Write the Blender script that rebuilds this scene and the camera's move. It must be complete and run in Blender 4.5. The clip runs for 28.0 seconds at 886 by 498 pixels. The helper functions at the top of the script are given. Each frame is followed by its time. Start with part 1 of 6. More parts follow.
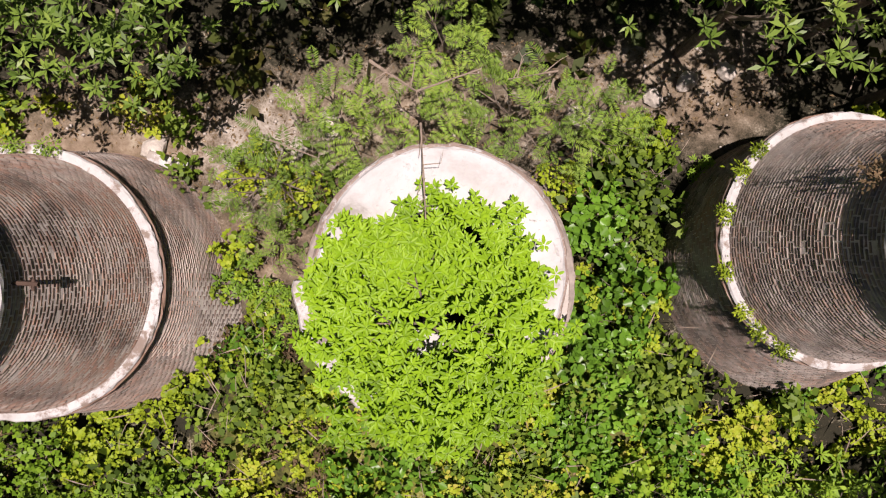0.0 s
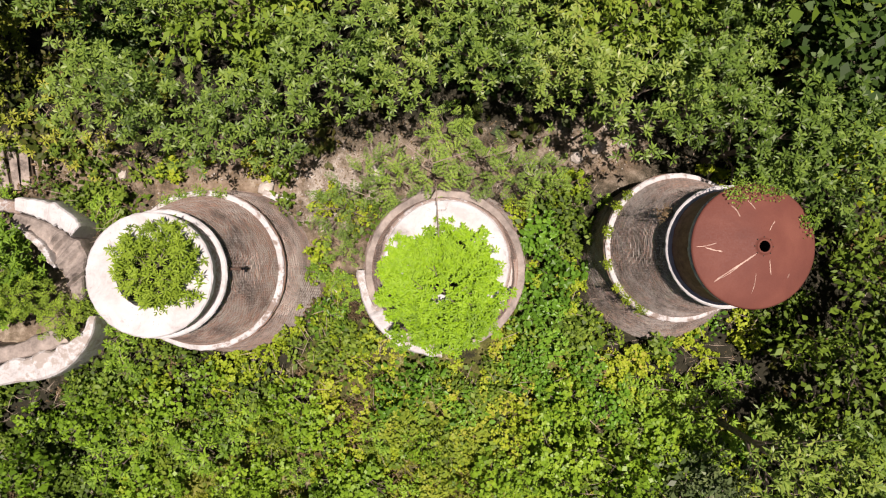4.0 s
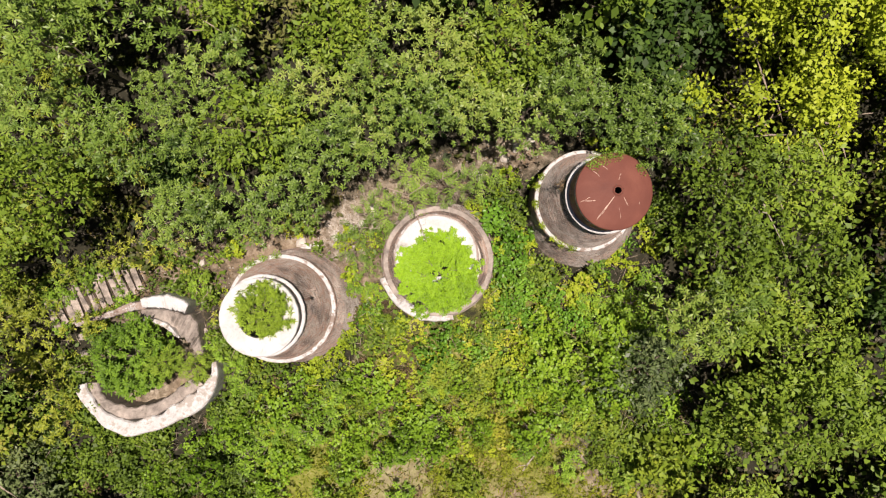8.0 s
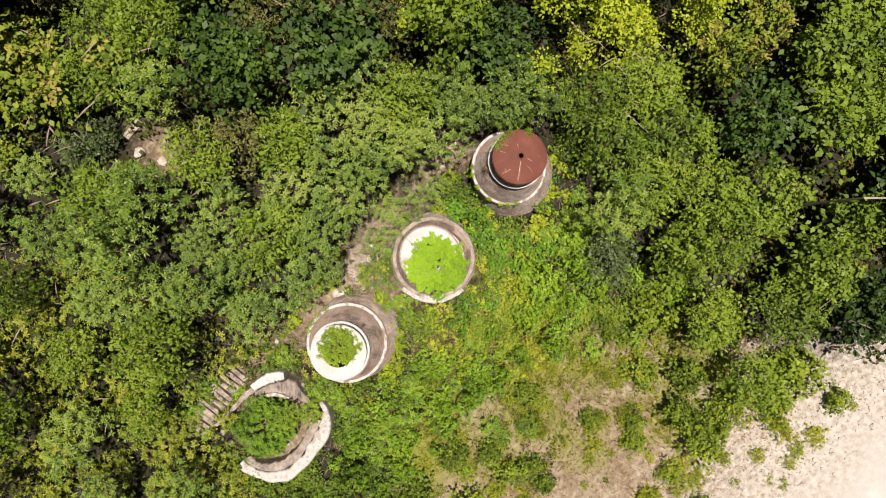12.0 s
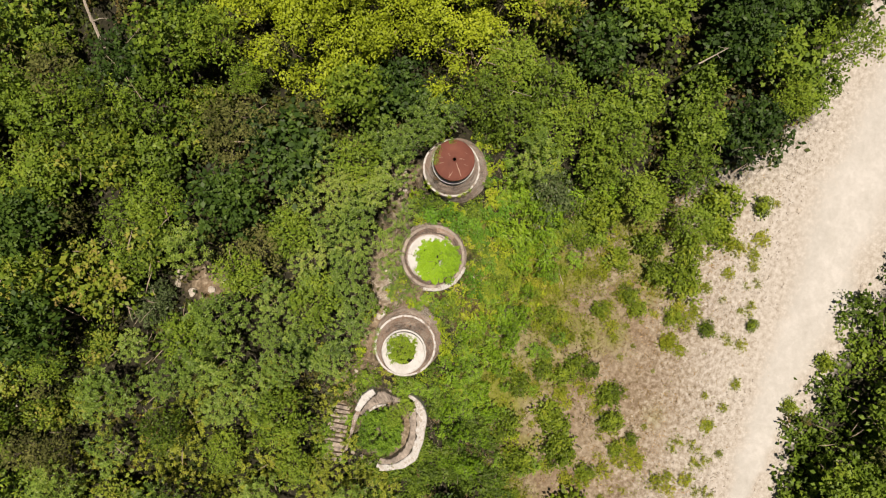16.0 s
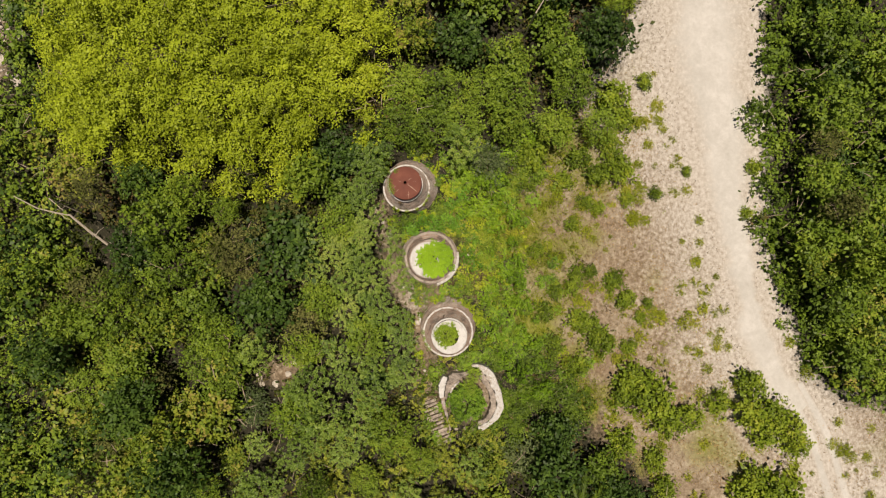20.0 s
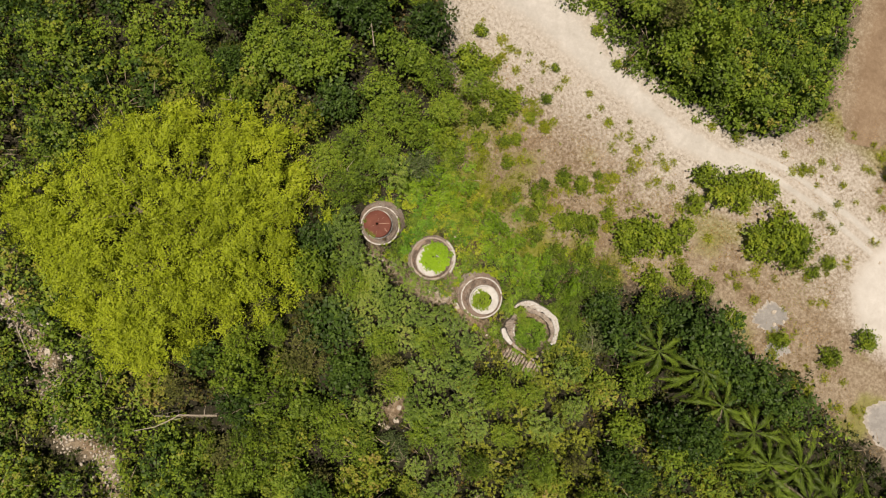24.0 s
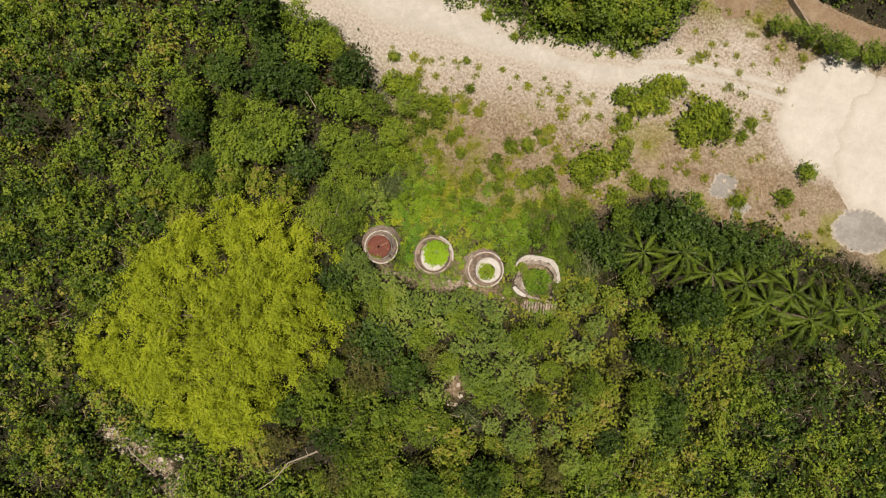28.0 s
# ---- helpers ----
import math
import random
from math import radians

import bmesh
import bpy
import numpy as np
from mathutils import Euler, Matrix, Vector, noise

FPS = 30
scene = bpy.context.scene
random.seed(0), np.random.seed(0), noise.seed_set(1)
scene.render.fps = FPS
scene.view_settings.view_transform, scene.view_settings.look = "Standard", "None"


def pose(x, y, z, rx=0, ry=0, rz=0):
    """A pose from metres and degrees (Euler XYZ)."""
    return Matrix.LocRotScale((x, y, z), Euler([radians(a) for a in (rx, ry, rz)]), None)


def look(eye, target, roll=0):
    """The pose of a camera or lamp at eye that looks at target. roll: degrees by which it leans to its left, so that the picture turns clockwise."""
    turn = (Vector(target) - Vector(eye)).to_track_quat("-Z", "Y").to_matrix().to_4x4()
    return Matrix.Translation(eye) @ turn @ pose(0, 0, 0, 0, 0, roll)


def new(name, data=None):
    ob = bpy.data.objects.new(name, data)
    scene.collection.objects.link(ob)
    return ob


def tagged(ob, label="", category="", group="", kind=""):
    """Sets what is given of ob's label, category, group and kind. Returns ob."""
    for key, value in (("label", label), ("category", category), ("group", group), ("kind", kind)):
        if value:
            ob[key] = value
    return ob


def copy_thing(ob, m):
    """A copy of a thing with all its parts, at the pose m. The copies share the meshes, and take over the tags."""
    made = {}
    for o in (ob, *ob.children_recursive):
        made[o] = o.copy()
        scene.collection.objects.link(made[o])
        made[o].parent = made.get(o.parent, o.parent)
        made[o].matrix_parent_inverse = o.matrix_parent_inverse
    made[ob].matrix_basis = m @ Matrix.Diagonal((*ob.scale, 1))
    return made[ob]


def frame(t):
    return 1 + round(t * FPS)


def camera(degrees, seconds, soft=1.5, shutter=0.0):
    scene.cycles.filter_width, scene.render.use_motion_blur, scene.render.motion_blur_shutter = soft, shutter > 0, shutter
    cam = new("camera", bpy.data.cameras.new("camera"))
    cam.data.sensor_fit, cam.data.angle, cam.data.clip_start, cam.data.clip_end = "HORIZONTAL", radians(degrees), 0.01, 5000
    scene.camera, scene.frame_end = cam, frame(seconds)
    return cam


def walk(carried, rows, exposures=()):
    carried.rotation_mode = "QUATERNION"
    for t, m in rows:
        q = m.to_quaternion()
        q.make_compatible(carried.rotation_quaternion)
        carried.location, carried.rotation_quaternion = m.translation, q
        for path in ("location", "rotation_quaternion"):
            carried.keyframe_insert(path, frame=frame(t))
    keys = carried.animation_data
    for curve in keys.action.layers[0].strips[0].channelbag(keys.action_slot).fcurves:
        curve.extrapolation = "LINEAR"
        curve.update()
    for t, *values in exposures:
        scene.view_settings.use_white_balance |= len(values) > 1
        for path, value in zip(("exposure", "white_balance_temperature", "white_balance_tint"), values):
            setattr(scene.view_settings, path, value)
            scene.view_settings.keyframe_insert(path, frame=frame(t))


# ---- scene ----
cam = camera(73, 28.0, 1.15)

# ---- the flight: seconds, x, y, height, heading; the lens looks down, a little off the plumb line ----
TILT = (0.252, -1.779)
PATH = [
    (0, -0.209, 0.618, 11.341, 1.87),
    (0.5, -0.186, 0.611, 11.944, 1.62),
    (1, -0.225, 0.625, 12.752, 1.85),
    (1.5, -0.283, 0.635, 13.654, 2.24),
    (2, -0.350, 0.627, 14.521, 2.31),
    (2.5, -0.414, 0.598, 15.405, 2.43),
    (3, -0.429, 0.568, 16.251, 2.85),
    (3.5, -0.481, 0.591, 17.159, 2.36),
    (5.5, -0.542, 0.769, 20.854, -0.40),
    (6, -0.493, 0.767, 21.753, -2.95),
    (6.5, -0.482, 0.743, 22.699, -5.64),
    (7, -0.469, 0.735, 23.684, -8.65),
    (7.5, -0.429, 0.701, 24.667, -11.59),
    (8, -0.364, 0.665, 25.627, -14.83),
    (8.5, -0.340, 0.703, 26.599, -18.40),
    (9, -0.324, 0.768, 27.589, -21.96),
    (9.5, -0.272, 0.804, 28.635, -25.51),
    (10, -0.205, 0.819, 29.698, -28.96),
    (10.5, -0.150, 0.793, 30.724, -32.31),
    (11, -0.106, 0.763, 31.745, -35.74),
    (11.5, -0.077, 0.731, 32.794, -39.13),
    (12, -0.067, 0.730, 33.870, -42.51),
    (12.5, -0.062, 0.748, 34.966, -45.81),
    (14.5, 0.119, 0.813, 39.995, -59.83),
    (15, 0.140, 0.827, 41.151, -63.46),
    (15.5, 0.154, 0.839, 42.288, -67.04),
    (16, 0.196, 0.839, 43.417, -70.61),
    (16.5, 0.275, 0.821, 44.553, -74.28),
    (17, 0.370, 0.800, 45.706, -78.09),
    (17.5, 0.370, 0.792, 46.829, -81.76),
    (18, 0.426, 0.723, 47.961, -85.42),
    (18.5, 0.455, 0.691, 49.092, -89.18),
    (19, 0.501, 0.667, 50.243, -93.04),
    (19.5, 0.576, 0.621, 51.424, -97.07),
    (20, 0.681, 0.568, 52.623, -101.38),
    (20.5, 0.747, 0.507, 53.842, -105.93),
    (21, 0.800, 0.473, 55.046, -110.54),
    (21.5, 0.868, 0.441, 56.276, -115.60),
    (23.5, 1.096, 0.161, 61.531, -135.01),
    (24, 1.109, 0.115, 62.874, -139.79),
    (24.5, 1.134, 0.112, 64.181, -143.20),
    (25, 1.146, 0.115, 65.475, -146.44),
    (25.5, 1.168, 0.099, 66.757, -149.63),
    (26, 1.192, 0.084, 68.010, -152.64),
    (26.5, 1.218, 0.104, 69.231, -155.26),
    (27, 1.231, 0.114, 70.397, -157.86),
    (27.5, 1.226, 0.090, 71.513, -160.49),
    (28, 1.215, 0.032, 72.576, -163.06),
]
walk(cam, [(t, pose(x, y, z, TILT[0], TILT[1], h)) for t, x, y, z, h in PATH],
     exposures=[(0, 0.03, 6750, 27), (3, 0.08, 6800, 25), (6, 0.17, 6900, 22), (10, 0.22, 7000, 19), (17, -0.17, 7500, 15), (28, -0.32, 7700, 15)])

# ---- light ----
SUN_ELEV, SUN_AZ = 87.2, 12.0
world = bpy.data.worlds.new("sky")
scene.world = world
world.use_nodes = True
wn = world.node_tree.nodes
sky = wn.new("ShaderNodeTexSky")
sky.sky_type, sky.sun_disc = "NISHITA", False
sky.sun_elevation, sky.sun_rotation = radians(SUN_ELEV), radians(90 - SUN_AZ)
wn["Background"].inputs["Strength"].default_value = 0.021
world.node_tree.links.new(sky.outputs[0], wn["Background"].inputs["Color"])
sun = new("sun", bpy.data.lights.new("sun", "SUN"))
sun.data.energy, sun.data.angle, sun.data.color = 5.0, radians(0.55), (1.0, 0.95, 0.86)
ce = math.cos(radians(SUN_ELEV))
sun.matrix_world = look((60 * ce * math.cos(radians(SUN_AZ)), 60 * ce * math.sin(radians(SUN_AZ)), 60 * math.sin(radians(SUN_ELEV))), (0, 0, 0))

# ---- materials ----
def material(name, rough=0.8, metal=0.0):
    m = bpy.data.materials.new(name)
    m.use_nodes = True
    n, l = m.node_tree.nodes, m.node_tree.links
    b = n["Principled BSDF"]
    b.inputs["Roughness"].default_value, b.inputs["Metallic"].default_value = rough, metal
    return m, n, l, b


def noise_tex(n, l, scale, detail=5, rough=0.6, vec=None, dist=0.0):
    t = n.new("ShaderNodeTexNoise")
    t.inputs["Scale"].default_value, t.inputs["Detail"].default_value = scale, detail
    t.inputs["Roughness"].default_value, t.inputs["Distortion"].default_value = rough, dist
    if vec is not None:
        l.new(vec, t.inputs["Vector"])
    return t.outputs["Fac"]


def ramp(n, l, fac, stops):
    r = n.new("ShaderNodeValToRGB")
    e = r.color_ramp.elements
    while len(e) < len(stops):
        e.new(0.5)
    for k, (p, c) in zip(e, stops):
        k.position, k.color = p, (*c, 1) if len(c) == 3 else c
    l.new(fac, r.inputs["Fac"])
    return r.outputs["Color"]


def mix(n, l, fac, a, b, mode="MIX"):
    m = n.new("ShaderNodeMix")
    m.data_type, m.blend_type = "RGBA", mode
    for sock, v in ((m.inputs["Factor"], fac), (m.inputs[6], a), (m.inputs[7], b)):
        if isinstance(v, (int, float)):
            sock.default_value = v
        elif isinstance(v, tuple):
            sock.default_value = (*v, 1)
        else:
            l.new(v, sock)
    return m.outputs[2]


def calc(n, l, op, a, b=0.0, clamp=False):
    m = n.new("ShaderNodeMath")
    m.operation, m.use_clamp = op, clamp
    for sock, v in zip(m.inputs, (a, b)):
        if isinstance(v, (int, float)):
            sock.default_value = v
        else:
            l.new(v, sock)
    return m.outputs[0]


def bump(n, l, b, height, strength=0.4, dist=0.02):
    k = n.new("ShaderNodeBump")
    k.inputs["Strength"].default_value, k.inputs["Distance"].default_value = strength, dist
    l.new(height, k.inputs["Height"])
    l.new(k.outputs[0], b.inputs["Normal"])


def place(n):
    g = n.new("ShaderNodeNewGeometry")
    return g.outputs["Position"]


def attr(n, name):
    a = n.new("ShaderNodeAttribute")
    a.attribute_name = name
    return a.outputs["Fac"]


def leaf_material(name, tones, rough=0.5, through_light=0.09, patch=0.12, shift=0.0):
    """tones: colours from the darkest to the palest leaf; clumps, leaves and wide patches vary them."""
    m, n, l, b = material(name, rough)
    # Darkest two tones deepened: shade in the leaf gaps is put into colour.
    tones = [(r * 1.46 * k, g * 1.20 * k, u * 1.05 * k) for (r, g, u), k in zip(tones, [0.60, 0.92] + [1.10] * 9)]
    geo = n.new("ShaderNodeNewGeometry")
    info = n.new("ShaderNodeObjectInfo")
    wide = noise_tex(n, l, patch, 3, 0.6, geo.outputs["Position"])
    fac = calc(n, l, "MULTIPLY", geo.outputs["Random Per Island"], 0.32)
    fac = calc(n, l, "ADD", fac, calc(n, l, "MULTIPLY", attr(n, "tint"), 0.40))
    fac = calc(n, l, "ADD", fac, calc(n, l, "MULTIPLY", calc(n, l, "SUBTRACT", wide, 0.5), 0.9))
    fac = calc(n, l, "ADD", fac, calc(n, l, "MULTIPLY", info.outputs["Random"], 0.28))
    fac = calc(n, l, "ADD", fac, shift, True)
    col = ramp(n, l, fac, [(i / max(1, len(tones) - 1), c) for i, c in enumerate(tones)])
    l.new(col, b.inputs["Base Color"])
    b.inputs["Specular IOR Level"].default_value = 0.22
    tr = n.new("ShaderNodeBsdfTranslucent")
    l.new(mix(n, l, 1.0, col, (1.0, 1.0, 0.45), "MULTIPLY"), tr.inputs["Color"])
    sh = n.new("ShaderNodeMixShader")
    sh.inputs[0].default_value = through_light
    l.new(b.outputs[0], sh.inputs[1])
    l.new(tr.outputs[0], sh.inputs[2])
    l.new(sh.outputs[0], n["Material Output"].inputs["Surface"])
    return m


M_THICKET = leaf_material("thicket_leaves", [(0.032, 0.062, 0.012), (0.058, 0.12, 0.016), (0.095, 0.175, 0.022), (0.155, 0.235, 0.032), (0.20, 0.235, 0.05), (0.205, 0.19, 0.085)], shift=0.04)
# Near-black tones: the shade below the trees is put into these leaves.
M_UNDER_SHADE = leaf_material("shade_dark_undergrowth_leaves", [(0.007, 0.017, 0.005), (0.013, 0.030, 0.006), (0.024, 0.046, 0.008), (0.040, 0.064, 0.012), (0.07, 0.075, 0.022), (0.13, 0.095, 0.05)])
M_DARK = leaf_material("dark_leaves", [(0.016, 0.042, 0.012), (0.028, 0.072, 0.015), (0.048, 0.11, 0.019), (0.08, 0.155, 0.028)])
M_MID = leaf_material("broad_leaves", [(0.04, 0.09, 0.014), (0.08, 0.165, 0.02), (0.125, 0.225, 0.028), (0.18, 0.27, 0.04)])
M_FEATHER = leaf_material("feathery_leaves", [(0.050, 0.115, 0.016), (0.095, 0.19, 0.022), (0.145, 0.26, 0.03), (0.205, 0.30, 0.045)])
M_YELLOW = leaf_material("yellow_green_leaves", [(0.134, 0.220, 0.016), (0.180, 0.285, 0.020), (0.216, 0.335, 0.025), (0.272, 0.385, 0.036)], shift=0.04)
M_BRIGHT = leaf_material("bright_leaves", [(0.078, 0.19, 0.008), (0.118, 0.275, 0.010), (0.16, 0.345, 0.013), (0.21, 0.41, 0.022)], 0.42)
M_VINE = leaf_material("vine_leaves", [(0.046, 0.098, 0.009), (0.105, 0.195, 0.013), (0.17, 0.285, 0.019), (0.235, 0.35, 0.028), (0.27, 0.29, 0.06)])
M_GRASS = leaf_material("grass_blades", [(0.11, 0.18, 0.018), (0.17, 0.26, 0.024), (0.23, 0.31, 0.035), (0.31, 0.30, 0.08)], 0.6, 0.25)
M_DRYGRASS = leaf_material("dry_grass_blades", [(0.17, 0.17, 0.06), (0.27, 0.23, 0.11), (0.38, 0.31, 0.18), (0.46, 0.39, 0.26)], 0.8, 0.15)
M_PALM = leaf_material("palm_leaflets", [(0.045, 0.095, 0.016), (0.085, 0.165, 0.024), (0.14, 0.25, 0.035), (0.25, 0.37, 0.06)], 0.45, 0.13, 0.5, 0.02)
M_WHORL = leaf_material("rosette_leaves", [(0.040, 0.095, 0.020), (0.080, 0.170, 0.031), (0.126, 0.235, 0.044), (0.195, 0.29, 0.07)], 0.38)
M_ROUND = leaf_material("round_glossy_leaves", [(0.035, 0.10, 0.014), (0.06, 0.17, 0.018), (0.09, 0.24, 0.025), (0.15, 0.32, 0.04)], 0.32)
M_FERN = leaf_material("fern_leaflets", [(0.055, 0.125, 0.018), (0.10, 0.215, 0.026), (0.155, 0.30, 0.04), (0.25, 0.34, 0.075)])
M_BRIGHTISH = leaf_material("fresh_leaves", [(0.05, 0.13, 0.014), (0.09, 0.21, 0.02), (0.14, 0.29, 0.028), (0.19, 0.35, 0.04)])
M_BUSH = leaf_material("bush_leaves", [(0.055, 0.115, 0.014), (0.105, 0.195, 0.02), (0.16, 0.26, 0.028), (0.225, 0.295, 0.04)])
M_SCRUB = leaf_material("scrub_leaves", [(0.045, 0.080, 0.012), (0.095, 0.155, 0.018), (0.15, 0.225, 0.026), (0.215, 0.285, 0.04), (0.27, 0.265, 0.075)], 0.45, patch=0.2)
M_WITHERED = leaf_material("withered_leaves", [(0.048, 0.066, 0.022), (0.086, 0.118, 0.036), (0.130, 0.165, 0.058), (0.19, 0.21, 0.095)], 0.8, 0.08)
M_MOUTH = leaf_material("olive_leaflets", [(0.085, 0.165, 0.014), (0.12, 0.235, 0.020), (0.175, 0.31, 0.032), (0.24, 0.37, 0.05)])
M_LEAFY = leaf_material("large_green_leaves", [(0.040, 0.105, 0.012), (0.080, 0.19, 0.016), (0.125, 0.265, 0.022), (0.19, 0.345, 0.032)], 0.40)
M_BLUE = leaf_material("grey_green_leaves", [(0.035, 0.07, 0.03), (0.06, 0.11, 0.045), (0.09, 0.15, 0.06), (0.12, 0.18, 0.08)], 0.4)


def bark_material():
    m, n, l, b = material("bark", 0.9)
    p = place(n)
    c = ramp(n, l, noise_tex(n, l, 9, 6, 0.7, p), [(0.3, (0.09, 0.07, 0.05)), (0.55, (0.22, 0.18, 0.14)), (0.75, (0.36, 0.31, 0.25))])
    l.new(c, b.inputs["Base Color"])
    bump(n, l, b, noise_tex(n, l, 30, 4, 0.6, p), 0.5)
    return m


def dry_colours(n, l, p):
    """Litter-strewn dry earth and pale limestone dust, mottled from a hand's width to several metres."""
    fine, grit = noise_tex(n, l, 3.0, 8, 0.72, p), noise_tex(n, l, 28, 5, 0.7, p)
    speck = noise_tex(n, l, 5.5, 6, 0.8, p, 0.6)
    patchy = noise_tex(n, l, 0.22, 5, 0.65, p, 0.8)
    dry = ramp(n, l, fine, [(0.34, (0.20, 0.15, 0.10)), (0.5, (0.335, 0.275, 0.205)), (0.66, (0.50, 0.435, 0.355))])
    dry = mix(n, l, ramp(n, l, patchy, [(0.47, (0, 0, 0)), (0.63, (1, 1, 1))]), dry, ramp(n, l, fine, [(0.34, (0.12, 0.083, 0.05)), (0.5, (0.235, 0.168, 0.115)), (0.66, (0.37, 0.29, 0.205))]))
    dry = mix(n, l, ramp(n, l, speck, [(0.55, (0, 0, 0)), (0.66, (0.7, 0.7, 0.7))]), dry, (0.14, 0.115, 0.06))
    dry = mix(n, l, calc(n, l, "MULTIPLY", grit, 0.4), dry, (0.19, 0.145, 0.09))
    pale = ramp(n, l, fine, [(0.32, (0.34, 0.30, 0.255)), (0.5, (0.53, 0.50, 0.46)), (0.66, (0.68, 0.66, 0.635))])
    pale = mix(n, l, ramp(n, l, speck, [(0.57, (0, 0, 0)), (0.68, (0.6, 0.6, 0.6))]), pale, (0.27, 0.225, 0.155))
    pale = mix(n, l, calc(n, l, "MULTIPLY", grit, 0.34), pale, (0.30, 0.245, 0.20))
    return dry, pale, fine, grit


def ground_material():
    m, n, l, b = material("ground_soil", 0.95)
    p = place(n)
    dry, pale, fine, grit = dry_colours(n, l, p)
    big = noise_tex(n, l, 0.35, 6, 0.65, p)
    # Forest-floor soil and litter, darkened further in colour for the shade under crowns.
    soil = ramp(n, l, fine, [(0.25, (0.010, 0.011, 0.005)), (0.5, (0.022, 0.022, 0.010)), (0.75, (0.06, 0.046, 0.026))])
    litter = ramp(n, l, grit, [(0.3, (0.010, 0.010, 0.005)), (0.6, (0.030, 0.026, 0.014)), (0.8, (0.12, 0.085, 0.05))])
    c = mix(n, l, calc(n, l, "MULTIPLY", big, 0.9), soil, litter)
    green = ramp(n, l, fine, [(0.25, (0.11, 0.135, 0.016)), (0.5, (0.20, 0.215, 0.035)), (0.75, (0.33, 0.30, 0.11))])
    edge = calc(n, l, "MULTIPLY", calc(n, l, "SUBTRACT", calc(n, l, "ADD", calc(n, l, "MULTIPLY", fine, 0.6), calc(n, l, "MULTIPLY", grit, 0.4)), 0.5), 2.9)
    for name, colour in (("dry", dry), ("green", green), ("pale", pale)):
        f = calc(n, l, "ADD", calc(n, l, "MULTIPLY", calc(n, l, "SUBTRACT", attr(n, name), 0.5), 1.35), edge)
        c = mix(n, l, calc(n, l, "ADD", f, 0.5, True), c, colour)
    l.new(c, b.inputs["Base Color"])
    bump(n, l, b, calc(n, l, "ADD", calc(n, l, "MULTIPLY", fine, 1.0), calc(n, l, "MULTIPLY", grit, 0.3)), 0.45, 0.04)
    return m


def gravel_material(name, dark, mid, lite, spots, margin=True):
    """Crushed stone or packed earth; towards its margin (attribute "edge") it breaks up into the ground beside it."""
    m, n, l, b = material(name, 0.95)
    p = place(n)
    dry, pale, fine, grit = dry_colours(n, l, p)
    big, mid_n = noise_tex(n, l, 0.3, 5, 0.6, p, 0.6), noise_tex(n, l, 1.2, 7, 0.7, p, 0.5)
    f = calc(n, l, "ADD", calc(n, l, "MULTIPLY", big, 0.4), calc(n, l, "ADD", calc(n, l, "MULTIPLY", fine, 0.3), calc(n, l, "MULTIPLY", mid_n, 0.3)))
    c = ramp(n, l, f, [(0.37, dark), (0.5, mid), (0.61, lite)])
    c = mix(n, l, calc(n, l, "MULTIPLY", ramp(n, l, grit, [(0.52, (0, 0, 0)), (0.70, (1, 1, 1))]), 0.5), c, spots)
    if margin:
        e = calc(n, l, "ADD", calc(n, l, "MULTIPLY", calc(n, l, "SUBTRACT", attr(n, "edge"), 0.62), 2.2), calc(n, l, "MULTIPLY", calc(n, l, "SUBTRACT", calc(n, l, "ADD", calc(n, l, "MULTIPLY", fine, 0.5), calc(n, l, "MULTIPLY", mid_n, 0.5)), 0.5), 3.2))
        c = mix(n, l, calc(n, l, "ADD", e, 0.5, True), c, pale if name != "brown_dirt" else dry)
    l.new(c, b.inputs["Base Color"])
    bump(n, l, b, calc(n, l, "ADD", calc(n, l, "MULTIPLY", fine, 1.0), calc(n, l, "MULTIPLY", grit, 0.3)), 0.6, 0.05)
    return m


def plaster_material(name="white_plaster", worn=0.60, patch=(0.24, 0.21, 0.19), grain=14):
    m, n, l, b = material(name, 0.85)
    p = place(n)
    stain = noise_tex(n, l, 1.6, 8, 0.7, p, 0.4)
    fine = noise_tex(n, l, grain, 6, 0.7, p)
    c = ramp(n, l, stain, [(0.3, (0.36, 0.335, 0.31)), (0.40, (0.52, 0.51, 0.50)), (0.50, (0.60, 0.595, 0.59)), (0.62, (0.66, 0.66, 0.66))])
    spots = calc(n, l, "ADD", calc(n, l, "MULTIPLY", stain, 0.5), calc(n, l, "MULTIPLY", fine, 0.5))
    c = mix(n, l, ramp(n, l, spots, [(worn, (0, 0, 0)), (worn + 0.06, (1, 1, 1))]), c, patch)
    c = mix(n, l, ramp(n, l, noise_tex(n, l, 7, 7, 0.75, p, 1.2), [(0.58, (0, 0, 0)), (0.70, (0.75, 0.75, 0.75))]), c, (0.33, 0.315, 0.30))
    l.new(c, b.inputs["Base Color"])
    bump(n, l, b, fine, 0.4, 0.015)
    return m


